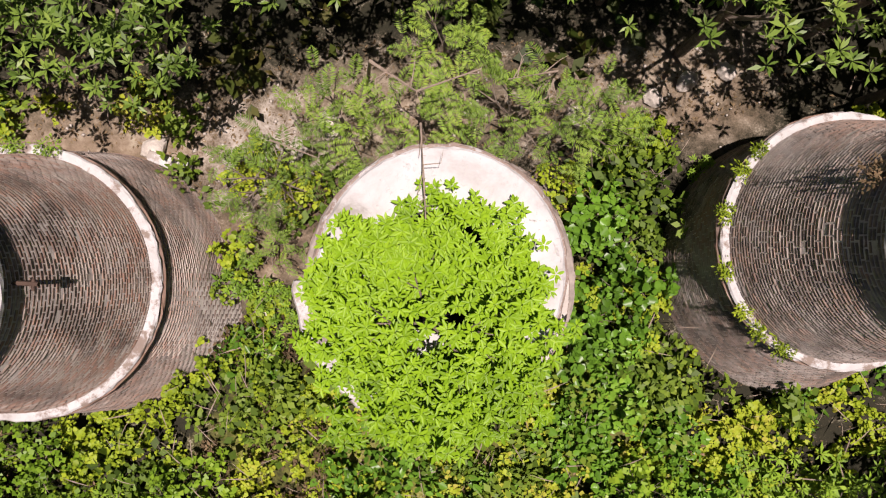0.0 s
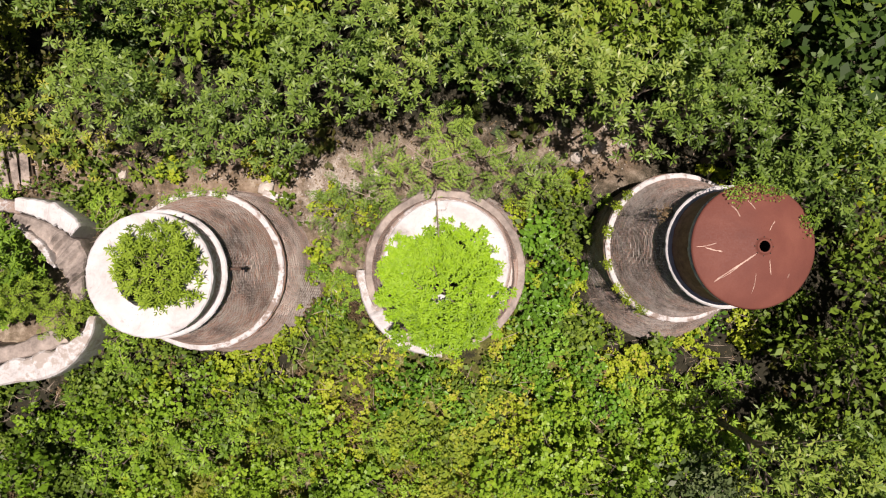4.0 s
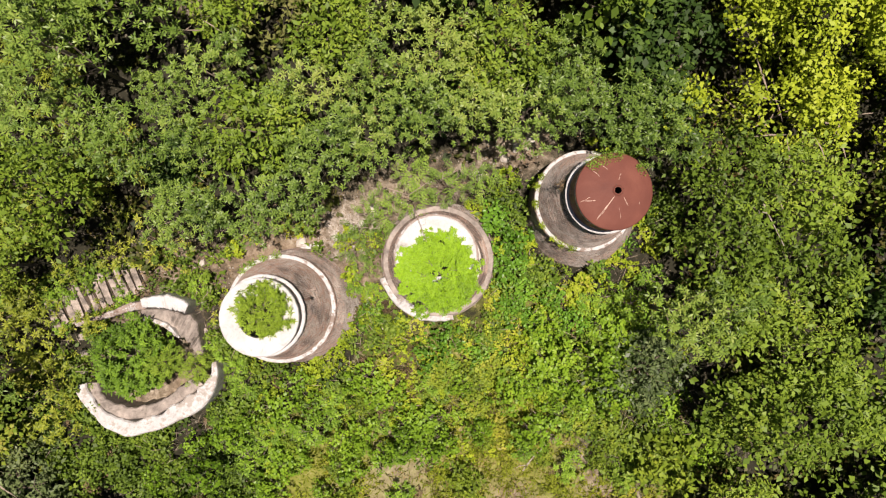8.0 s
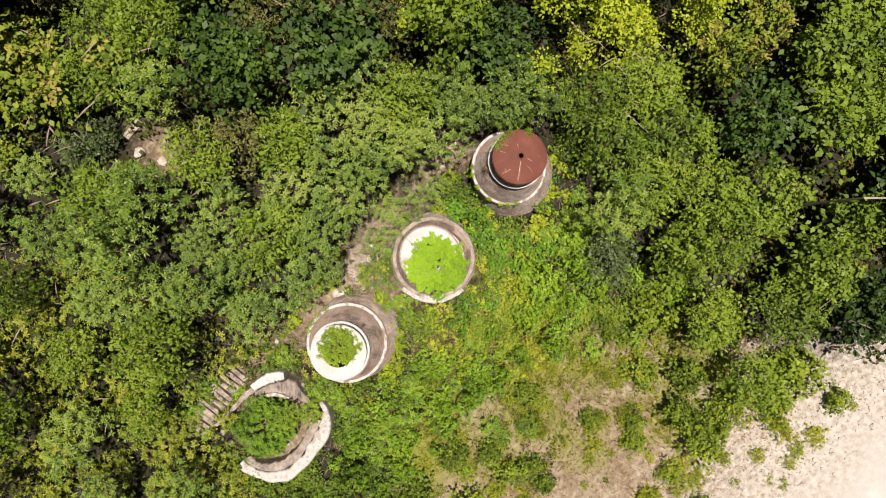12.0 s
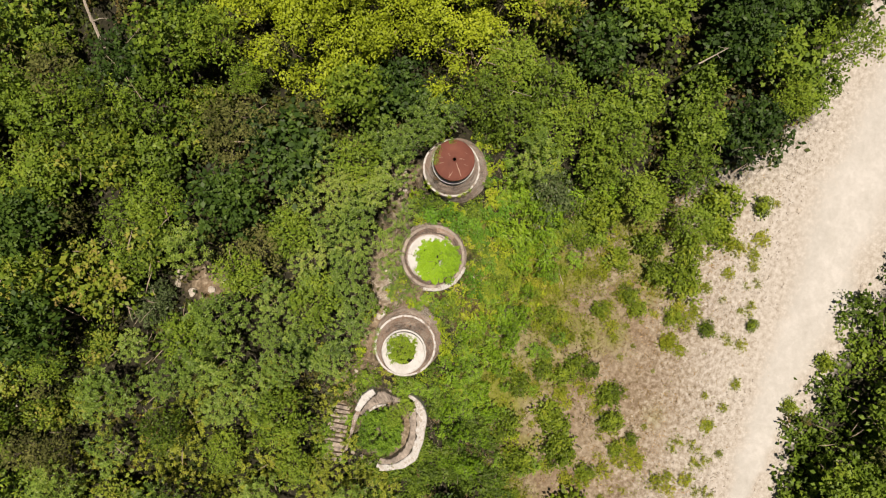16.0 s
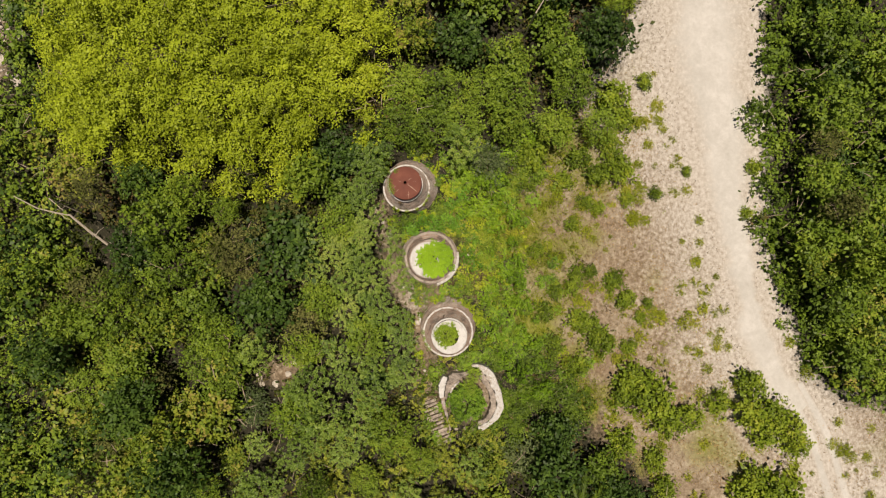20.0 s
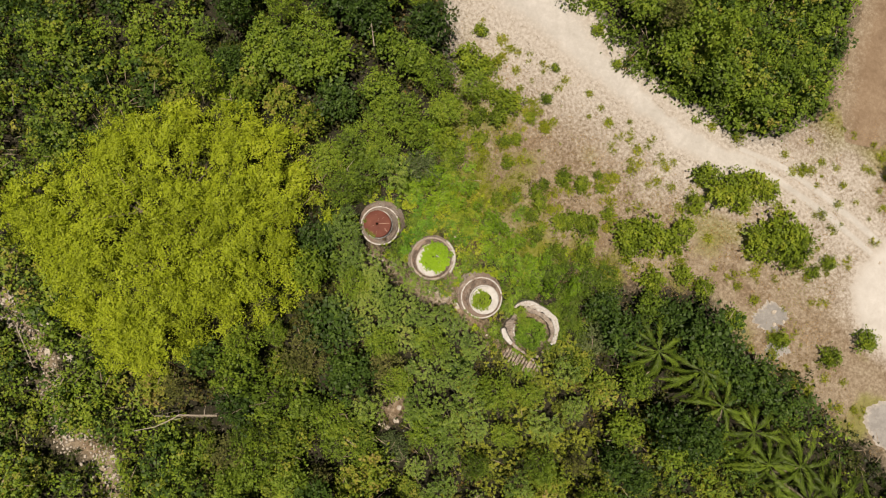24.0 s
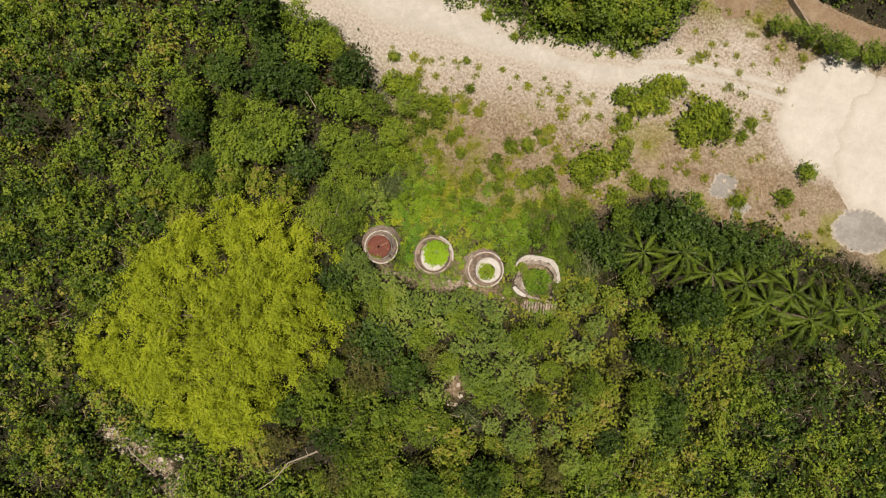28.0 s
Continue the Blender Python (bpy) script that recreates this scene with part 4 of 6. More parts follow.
broken_wall("inner_ledge", ruin, [(-15.1, -1.0, -14.7, -1.1, 0.62), (-14.95, -1.85, -14.6, -1.8, 0.72), (-14.4, -2.45, -14.0, -2.2, 0.80), (-13.75, -2.95, -13.4, -2.5, 0.84), (-12.6, -3.0, -12.5, -2.5, 0.84),
                                  (-11.7, -2.75, -11.9, -2.35, 0.84), (-11.0, -2.5, -11.3, -2.05, 0.82), (-10.5, -2.3, -10.8, -1.9, 0.78)],
            M_CRUMBLED, "brown crumbled masonry behind the plaster", 4, rough=0.07)
broken_wall("north_wall", ruin, [(-11.95, 1.75, -11.95, 1.38, 1.08), (-11.3, 1.74, -11.35, 1.22, 1.1), (-10.75, 1.58, -10.85, 1.0, 1.1), (-10.3, 1.28, -10.5, 0.82, 1.1), (-10.15, 1.02, -10.38, 0.74, 1.08)],
            M_PLASTER, "smooth whitish wall stub", 5, rough=0.015)
broken_wall("inner_wall", ruin, [(-12.1, 1.36, -12.3, 1.0, 0.8), (-11.5, 1.2, -11.75, 0.75, 0.85), (-10.9, 0.93, -11.25, 0.42, 0.85), (-10.4, 0.65, -10.95, 0.02, 0.82), (-10.1, 0.2, -10.75, -0.35, 0.78), (-10.25, -0.4, -10.65, -0.75, 0.68), (-10.25, -1.1, -10.55, -1.2, 0.55)],
            M_CRUMBLED, "crumbled brown inner wall", 6, rough=0.08)
broken_wall("inner_lining", ruin, [(-12.0, 1.02, -12.15, 0.9, 0.95), (-11.55, 0.8, -11.7, 0.66, 1.0), (-11.2, 0.52, -11.36, 0.36, 1.0), (-11.02, 0.2, -11.16, 0.1, 0.95), (-10.92, -0.15, -11.02, -0.2, 0.85)],
            M_RUIN, "thin pale lining of the inner wall", 7, 24)
broken_wall("thin_wall", ruin, [(-15.0, 1.5, -15.0, 1.34, 0.55), (-14.1, 1.56, -14.1, 1.36, 0.68), (-13.3, 1.6, -13.3, 1.34, 0.78), (-12.7, 1.72, -12.7, 1.38, 0.85), (-11.95, 1.66, -11.95, 1.3, 0.9)],
            M_OLDPLASTER, "narrow whitish wall remnant", 8, rough=0.07)
for x, y, r in ((-10.5, -0.9, 0.2), (-10.35, -1.35, 0.16), (-15.4, -0.5, 0.22), (-15.2, 0.2, 0.18), (-15.1, 0.9, 0.2), (-10.15, -0.2, 0.14)):
    bm = bmesh.new()
    bmesh.ops.create_icosphere(bm, subdivisions=1, radius=r)
    for v in bm.verts:
        v.co *= 1 + 0.3 * noise.noise(v.co * 5 + Vector((x, y, 0)))
        v.co.z *= 0.6
    part("fallen_block", bm, M_CRUMBLED, ruin).location = (x - RUIN[0], y - RUIN[1], r * 0.35)

broken_wall("broken_ledge", kiln_2, [(KILN_2[0] + 2.46 * math.cos(radians(a)), KILN_2[1] + 2.46 * math.sin(radians(a)), KILN_2[0] + 2.0 * math.cos(radians(a)), KILN_2[1] + 2.0 * math.sin(radians(a)), 1.62 - 0.25 * abs(a - 228) / 40) for a in range(182, 276, 8)],
            M_RUIN, "pale broken ledge left of a fallen outer wall", 12)

# ---- stairs beside the stump ----
stairs = new("stairway")
stairs.location = (-14.1, 2.48, 0)
stairs.rotation_euler = (0, 0, radians(11))
tagged(stairs, "weathered pale stone stairway, leaf shadows painted into its treads", "stairs")


def slab(sx, sy, sz, seed, rough=0.02):
    g = random.Random(seed)
    bm = bmesh.new()
    bmesh.ops.create_cube(bm, size=1.0)
    for v in bm.verts:
        v.co = Vector((v.co.x * sx, v.co.y * sy, v.co.z * sz))
    bmesh.ops.bevel(bm, geom=bm.edges[:], offset=min(sx, sy, sz) * 0.12, segments=1, affect="EDGES")
    for v in bm.verts:
        v.co += Vector((g.uniform(-rough, rough), g.uniform(-rough, rough), g.uniform(-rough, rough) * 0.5))
    return bm


part("bed", slab(4.1, 1.5, 0.2, 77, 0.02), M_LITTER_SHADE, stairs, "dark leaf litter and painted-in gap shadow between the treads").location = (-0.1, 0, 0.0)
for i in range(12):
    step = part("step", slab(0.215, (1.42, 1.25, 1.46, 1.34)[i % 4], 0.30, i, 0.075), M_STONE, stairs)
    step.location = (-1.95 + i * 0.345, 0.04 * math.sin(i * 2.1), 0.06 + (i % 2) * 0.02)
    step.rotation_euler = (0, radians(2.0), radians(2.5 * math.sin(i * 1.7)))

# ---- plants ----
def scatter_domes(domes, density, g, inner=0.35):
    """Leaf-clump places on many small rounded bushes at once, their tints and the ways that they face. domes: rows of x, y, foot, radius, height, tint."""
    d = np.asarray(domes, float)
    k = np.maximum(4, (1.15 * density * d[:, 3] ** 2).astype(int))
    q = np.repeat(np.arange(len(d)), k)
    ang, u = g.random(len(q)) * 2 * np.pi, g.random(len(q))
    el = np.arcsin(u * 1.38 - 0.38)
    lump = 1 + 0.22 * np.sin(ang * (3 + q % 4) + q) + g.normal(0, 0.12, len(q))
    r = lump * (1 - inner * g.random(len(q)) ** 2)
    D = d[q]
    p = np.stack([D[:, 0] + np.cos(ang) * np.cos(el) * r * D[:, 3], D[:, 1] + np.sin(ang) * np.cos(el) * r * D[:, 3],
                  D[:, 2] + 0.40 * D[:, 4] + np.sin(el) * r * D[:, 4] * 0.60], 1)
    out = np.stack([np.cos(ang) * np.cos(el), np.sin(ang) * np.cos(el), np.sin(el)], 1)
    return p, np.clip(D[:, 5] + g.normal(0, 0.13, len(q)), 0, 1), out


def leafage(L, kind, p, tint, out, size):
    """The leaves of a crown: tufts that face outwards, over loose inner foliage whose dark tint stands for shade in the
    gaps.
    """
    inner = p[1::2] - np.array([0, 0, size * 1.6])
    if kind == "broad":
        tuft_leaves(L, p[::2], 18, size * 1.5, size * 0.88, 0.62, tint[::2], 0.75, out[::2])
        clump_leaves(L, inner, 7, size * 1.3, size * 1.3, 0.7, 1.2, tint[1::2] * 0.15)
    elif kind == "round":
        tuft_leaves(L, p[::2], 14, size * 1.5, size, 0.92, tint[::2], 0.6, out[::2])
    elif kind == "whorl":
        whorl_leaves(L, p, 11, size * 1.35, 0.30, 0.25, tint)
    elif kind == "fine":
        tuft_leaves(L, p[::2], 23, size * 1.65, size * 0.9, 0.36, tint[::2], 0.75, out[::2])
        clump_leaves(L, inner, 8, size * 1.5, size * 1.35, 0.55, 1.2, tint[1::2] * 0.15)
    elif kind == "fern":
        feather_leaves(L, p, size * 3.3, 15, tint, 0.25, 0.045)


def tree(name, kind, radius, height, seed, mat, label, group="", density=16, size=0.17, cat="tree", thick=0.045, fine=False, lobes=7, foot=0.5, lump=1.0):
    """One tree: trunk with limbs, and a crown that several rounded masses of leaves make up."""
    g = np.random.default_rng(seed)
    t = new(name)
    if cat == "weed":
        bm = bmesh.new()
        tube(bm, [(0, 0, -0.06), (0.03, 0.02, height * 0.4), (0.01, 0.06, height * 0.8)], [0.018, 0.014, 0.006], 5)
        part("stalk", bm, M_BARK, t)
    else:
        part("trunk", limbed_trunk(height * 0.85, radius * 0.8, thick * radius + 0.02, seed), M_BARK, t)
    domes = [(0, 0, height * foot, radius * 0.62 * lump, height * (1 - foot), g.random())]
    for i in range(lobes):
        a = 6.283 * i / lobes + g.uniform(-0.35, 0.35)
        s = g.uniform(0.42, 0.66) * radius
        domes.append((math.cos(a) * s, math.sin(a) * s, height * foot * g.uniform(0.7, 1.15), radius * g.uniform(0.34, 0.50) * lump, height * (1 - foot) * g.uniform(0.6, 0.95), g.random()))
    p, tint, out = scatter_domes(domes, density, g)
    L = Leaves()
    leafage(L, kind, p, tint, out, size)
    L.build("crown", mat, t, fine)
    return tagged(t, label, cat, group)


def ground_z(x, y):
    return float(height_at(np.array([x]), np.array([y]))[0])


def put(ob, x, y, scale=1.0, turn=0.0, sink=0.05, tall=1.0):
    return copy_thing(ob, Matrix.LocRotScale((x, y, ground_z(x, y) - sink), Euler((0, 0, turn)), (scale, scale, scale * tall)))


def settle_first(ob, x, y, turn=0.0):
    ob.location = (x, y, ground_z(x, y) - 0.05)
    ob.rotation_euler = (0, 0, turn)


def clear_of_walls(x, y, r):
    ok = np.ones(len(x), bool)
    for kx, ky in KILN_SPOTS:
        ok &= np.hypot(x - kx, y - ky) > 2.3 + r * 0.5
    ok &= ~((np.abs(x + 14.0) < 2.0) & (np.abs(y - 2.51 - 0.19 * (x + 14.1)) < 0.55 + r * 0.2))
    return ok


class Stock:
    """Prototypes by kind, built the first time each is planted and copied after that."""

    def __init__(self):
        self.made = {}

    def plant(self, key, x, y, scale=1.0, turn=0.0, tall=1.0):
        if key not in self.made:
            self.made[key] = SPECIES[key[0]](key[1])
            settle_first(self.made[key], x, y, turn)
            return self.made[key]
        return put(self.made[key], x, y, scale, turn, 0.05, tall)


SPECIES = {
    "whorl": lambda v: tree("tree", "whorl", 1.6, 4.3, 200 + v, M_WHORL, "leafy tree with long leaves in rosettes at the twig tips", "rosette-leaved trees", 42, 0.145, "tree", 0.045, False, 8, 0.60, 0.88),
    "dark": lambda v: tree("tree", "broad", 2.4, 5.4, 210 + v, M_DARK, "dark green broadleaf tree with a dense lumpy crown", "dark broadleaf trees", 18, 0.26, "tree", 0.045, False, 9, 0.6, 0.82),
    "mid": lambda v: tree("tree", "broad", 2.0, 4.7, 220 + v, M_MID, "mid-green broadleaf tree with a rounded crown", "green broadleaf trees", 19, 0.24, "tree", 0.045, False, 9, 0.6, 0.82),
    "feather": lambda v: tree("tree", "fine", 2.1, 4.9, 230 + v, M_FEATHER, "light feathery tree with a loose yellowish-green crown", "feathery trees", 27, 0.175, "tree", 0.045, False, 11, 0.56, 0.74),
    "olive": lambda v: tree("tree", "broad", 1.7, 3.5, 240 + v, M_THICKET, "shrubby tree with mottled olive and brown foliage", "olive shrubby trees", 19, 0.23, "tree", 0.045, False, 9, 0.55, 0.82),
    "dry": lambda v: tree("tree", "fine", 1.7, 4.6, 310 + v, M_WITHERED, "half-bare tree with withered brownish foliage", "withered trees", 16, 0.19, "tree", 0.05, False, 9, 0.55, 0.74),
    "blue": lambda v: tree("shrub", "fine", 1.9, 2.4, 250 + v, M_BLUE, "grey-green fine-leaved shrub with bare twigs", "", 28, 0.17, "shrub", 0.045, False, 7, 0.25),
    "seagrape": lambda v: tree("shrub", "round", 0.85, 1.3, 260 + v, M_ROUND, "shrub with large round glossy leaves beside the kiln", "round-leaved shrubs", 46, 0.12, "shrub", 0.03, True, 7, 0.25),
    "mimosa": lambda v: tree("shrub", "fern", 1.15, 2.2, 270 + v, M_FERN, "wispy shrub with fern-like leaves and brown pods", "fern-leaved shrubs", 40, 0.115, "shrub", 0.04, False, 9, 0.45, 0.72),
    "low": lambda v: tree("shrub", "whorl", 0.6, 0.9, 280 + v, M_BRIGHTISH, "small bright green leafy shrub on bare soil", "low shrubs", 46, 0.12, "shrub", 0.03, False, 7, 0.2),
    "leafy": lambda v: tree("shrub", "round", 0.9, 1.5, 320 + v, M_LEAFY, "dark green large-leaved shrub among creepers", "large-leaved shrubs", 58, 0.112, "shrub", 0.03, False, 6, 0.3, 0.95),
    "bush": lambda v: tree("bush", "broad", 1.2, 1.7, 290 + v, M_BUSH, "green bush standing in dry grass", "bushes of the clearing", 30, 0.19, "bush", 0.03, False, 7, 0.25),
    "weed": lambda v: tree("weed", "fine", 0.45, 0.5, 300 + v, M_GRASS, "small yellowish-green weed in dry grass", "weeds of the clearing", 30, 0.10, "weed", 0.02, False, 4, 0.15),
}
stock = Stock()
# the stretch of land that the woods cover
SEEN = [(60, -17), (32, -36), (-18, -56), (-45, -53), (-58, -46), (-66, -8), (-64, 15), (-28, 27), (-14, 45), (18, 51), (42, 47), (60, 12)]
g0 = np.random.default_rng(12)

# trees north of the kilns, leaning over the soil path
NORTH = [(-8.7, 4.5), (-6.8, 4.0), (-4.75, 3.85), (-3.1, 5.2), (-1.2, 5.5), (0.9, 5.7), (2.9, 5.4), (4.4, 4.45), (6.3, 4.6), (7.6, 3.6), (8.9, 2.9),
         (-7.5, 6.8), (-5.1, 6.7), (-3.0, 7.8), (-0.5, 7.5), (2.1, 7.5), (4.5, 6.9), (6.7, 6.3), (-10.1, 7.0), (-6.2, 9.2), (-1.5, 9.8), (1.3, 9.8), (3.8, 9.1)]
for i, (x, y) in enumerate(NORTH):
    stock.plant(("feather" if i > 11 and i % 4 == 0 else "whorl", i % 3), x, y, 0.88 + 0.2 * g0.random(), g0.uniform(0, 6.28), g0.uniform(1.15, 1.3) if i < 11 else g0.uniform(0.95, 1.3))

# trees with places of their own: kind, x, y, size
SET_TREES = [("feather", 10.6, -1.7, 1.0), ("feather", 11.5, 0.7, 0.95), ("feather", 13.3, -3.4, 1.1), ("feather", 14.2, -0.7, 1.0), ("feather", 10.8, -4.5, 0.9),
             ("feather", 12.7, -6.9, 1.0), ("feather", 12.1, -9.1, 1.1), ("feather", 8.6, -12.0, 0.9), ("feather", 8.3, -15.7, 0.85), ("feather", 11.8, -14.3, 1.0),
             ("mid", 15.0, -9.4, 1.1), ("mid", 17.3, -13.3, 1.3), ("dark", 17.2, -5.7, 1.1), ("mid", 20.1, -8.9, 1.2), ("mid", 20.9, -17.7, 1.2), ("dark", 15.5, -17.4, 0.9),
             ("mid", 19.8, -20.7, 0.9), ("dark", 23.7, -14.1, 1.2), ("blue", 7.1, -6.2, 1.0), ("dark", 9.6, 3.7, 0.7), ("dark", 9.9, 6.2, 0.9),
             ("dark", -25.6, -11.2, 1.35), ("dark", -29.1, -10.5, 1.2), ("dark", -22.6, -11.1, 0.9), ("dark", -33.1, -11.2, 1.1), ("mid", -20.4, -10.3, 0.9),
             ("dark", -19.3, -6.6, 1.1), ("blue", -18.4, -4.5, 0.9), ("dark", -16.6, -7.3, 0.8), ("feather", -7.2, 19.0, 0.9), ("feather", -4.3, 20.3, 0.9), ("blue", -9.5, 17.4, 0.9),
             ("mid", 0.1, -33.3, 1.1), ("mid", -4.9, -31.8, 1.1), ("mid", -9.9, -33.0, 1.2), ("mid", -15.5, -33.7, 1.1), ("mid", -3.1, -36.5, 1.2), ("mid", -9.2, -37.5, 1.2),
             ("mid", 5.9, -35.3, 1.2), ("mid", 11.9, -36.8, 1.2), ("mid", 8.6, -40.5, 1.2), ("mid", -16.2, -37.8, 1.0), ("mid", 17.8, -38.3, 1.2), ("mid", 1.6, -40.9, 1.2),
             ("mid", -31.7, -38.7, 0.6), ("mid", -34.0, -39.0, 0.6), ("mid", -36.0, -38.6, 0.75), ("mid", -38.2, -38.4, 0.7), ("mid", -39.9, -38.0, 0.8), ("mid", -42.8, -38.4, 0.8), ("mid", -45.2, -39.1, 0.75)]
for i, (kind, x, y, sc) in enumerate(SET_TREES):
    stock.plant((kind, i % 2), x, y, sc, g0.uniform(0, 6.28))

# shrubs round the kilns
for i, (x, y, sc) in enumerate([(-2.9, 1.8, 0.9), (-1.7, 2.8, 1.0), (-0.3, 2.9, 1.1), (1.2, 3.0, 1.05), (2.6, 2.8, 0.95), (0.1, 4.1, 1.0), (-2.9, 0.7, 0.6), (-1.4, 1.8, 0.55)]):
    stock.plant(("mimosa", i % 3), x, y, sc, i * 1.9)
for i, (x, y, sc) in enumerate([(2.8, 1.3, 0.8), (3.3, 0.2, 0.95), (2.6, -0.6, 0.75), (3.3, -1.8, 0.9), (2.5, -2.4, 0.8), (4.2, -2.5, 0.8), (3.3, -3.4, 0.9), (4.8, -3.5, 0.9)]):
    stock.plant(("seagrape", i % 3), x, y, sc, i * 2.2)
for i, (x, y, sc) in enumerate([(-12.9, 1.75, 0.6), (-15.3, 2.8, 0.7), (-14.2, 3.3, 0.8), (-13.0, 3.3, 0.6), (-15.8, 1.5, 0.8), (-14.4, 1.7, 0.5), (-9.8, 1.7, 1.0), (-3.6, -0.0, 0.9), (-3.2, -1.3, 0.8), (-9.4, -1.0, 1.3), (-9.2, -2.0, 1.2), (-9.1, -3.0, 1.1), (-10.2, -4.0, 1.2), (4.8, 2.2, 0.6),
                               (7.3, -3.6, 1.5), (6.4, -3.3, 1.2), (8.3, -2.8, 1.3), (5.5, -3.3, 1.1), (-2.5, -0.9, 0.8), (-3.0, -0.3, 0.7), (-8.7, -5.5, 1.5), (-7.7, -5.0, 1.3),
                               (-6.8, -5.4, 1.5), (-5.8, -5.0, 1.2), (-9.6, -5.8, 1.4), (7.9, -4.6, 1.4)]):
    stock.plant(("low", i % 2), x, y, sc, i * 2.5)

# bushes and weeds of the clearing
BUSHES = [(-40.8, -22.8, 1.5), (-39.1, -19.1, 1), (-28.5, -15.5, 1.5), (-32.5, -26.7, 0.7), (-31.8, -24.9, 0.7), (10.5, -18.1, 1.5), (8.6, -18.6, 1), (5.4, -17.3, 1),
          (6.9, -10.1, 1.3), (-33.6, -17.1, 0.9), (-11.0, -15.4, 0.7), (3.1, -23.6, 0.45), (-23.9, -15.9, 1), (-19.3, -13.0, 1.3), (-21.3, -15.6, 1), (2.2, -14.2, 0.6),
          (0.5, -12.5, 0.6), (11.6, -21.4, 0.7), (4.3, -12.5, 0.8), (-6.5, -8.7, 0.8), (-9.5, -8.9, 0.9), (-11.6, -10.5, 1), (-17.3, -22.1, 1.1), (-18.6, -24.4, 1.5),
          (-19.4, -26.2, 1.5), (-20.9, -28.0, 1.3), (-16.3, -25.2, 1.2), (-22.4, -28.2, 1.1), (-20.9, -25.4, 1.2), (-24.7, -23.7, 1.4), (-26.2, -25.7, 1.8),
          (-28.2, -26.6, 1.4), (-25.9, -23.0, 1.3), (-28.4, -24.9, 1.6), (-26.9, -24.2, 1.6), (-13.7, -15.2, 1.4), (-15.8, -16.5, 1.7), (-18.0, -17.6, 1.4),
          (-18.1, -19.3, 1.2), (-14.8, -14.2, 1.3), (-7.7, -17.8, 0.5), (-7.1, -15.7, 0.6), (-4.9, -15.5, 0.6), (-3.8, -12.2, 0.7), (-8.4, -12.3, 0.9),
          (-3.9, -13.3, 0.6), (-9.8, -13.0, 0.9), (4.3, -15.5, 1.0), (4.2, -17.7, 1.1), (7.0, -17.1, 1.0), (6.1, -14.2, 1.0), (1.7, -17.7, 0.6), (9.0, -13.1, 1.3), (1.4, -15.1, 0.6),
          (1.7, -20.5, 0.55), (-5.2, -15.1, 0.75), (-6.8, -16.1, 0.75), (-8.8, -16.9, 0.5), (-10.2, -12.9, 1.2), (-1.2, -9.0, 0.7), (-1.6, -28.2, 0.5), (2.3, -29.6, 0.7), (-4.7, -11.6, 0.8), (-7.8, -11.3, 0.9)]
for i, (x, y, r) in enumerate(BUSHES):
    stock.plant(("bush", i % 3), x, y, r / 1.2 * 1.08, i * 1.1, 1.15)
for i in range(110):
    x, y = g0.uniform(-15, 8), -4.2 - 8 * g0.random() ** 2.2
    if edge_dist(np.array([x]), np.array([y]), GRASSY)[0] > -1.6 and math.hypot(x - RUIN[0], y - RUIN[1]) > 4:
        stock.plant(("low" if i % 3 else "bush", i % 2), x, y, g0.uniform(0.4, 1.0) * (1.3 if i % 3 else 0.7), i * 1.3)
for i in range(130):
    x, y = g0.uniform(-14, 9), -3.2 - 4.6 * g0.random() ** 1.2 - (2.5 if i % 9 == 0 else 0)
    if clear_of_walls(np.array([x]), np.array([y]), 0.8)[0] and math.hypot(x - RUIN[0], y - RUIN[1]) > 3.9 and fbm(np.array([x]), np.array([y]), 3.5, 41)[0] > -0.12:
        stock.plant(("leafy", i % 3), x, y, g0.uniform(0.5, 1.15), i * 1.7, g0.uniform(0.8, 1.5))
n = 0
while n < 380:
    x, y = g0.uniform(-46, 24), g0.uniform(-40, -6)
    ax, ay = np.array([x]), np.array([y])
    if edge_dist(ax, ay, CLEARING)[0] < 0.4 or line_dist(ax, ay, ROAD_LINE)[0] < np.interp(x, [p[0] for p in ROAD_LINE][::-1], ROAD_HALF[::-1]) + 0.3 or math.hypot(x + 46, y + 28.5) < 11:
        continue
    if g0.random() > math.exp(max(-9.0, edge_dist(ax, ay, GRASSY)[0]) / 7.5) and g0.random() < 0.72:
        continue
    stock.plant(("weed", n % 3), x, y, g0.uniform(0.4, 1.6), g0.uniform(0, 6.28), g0.uniform(0.5, 1.2))
    n += 1


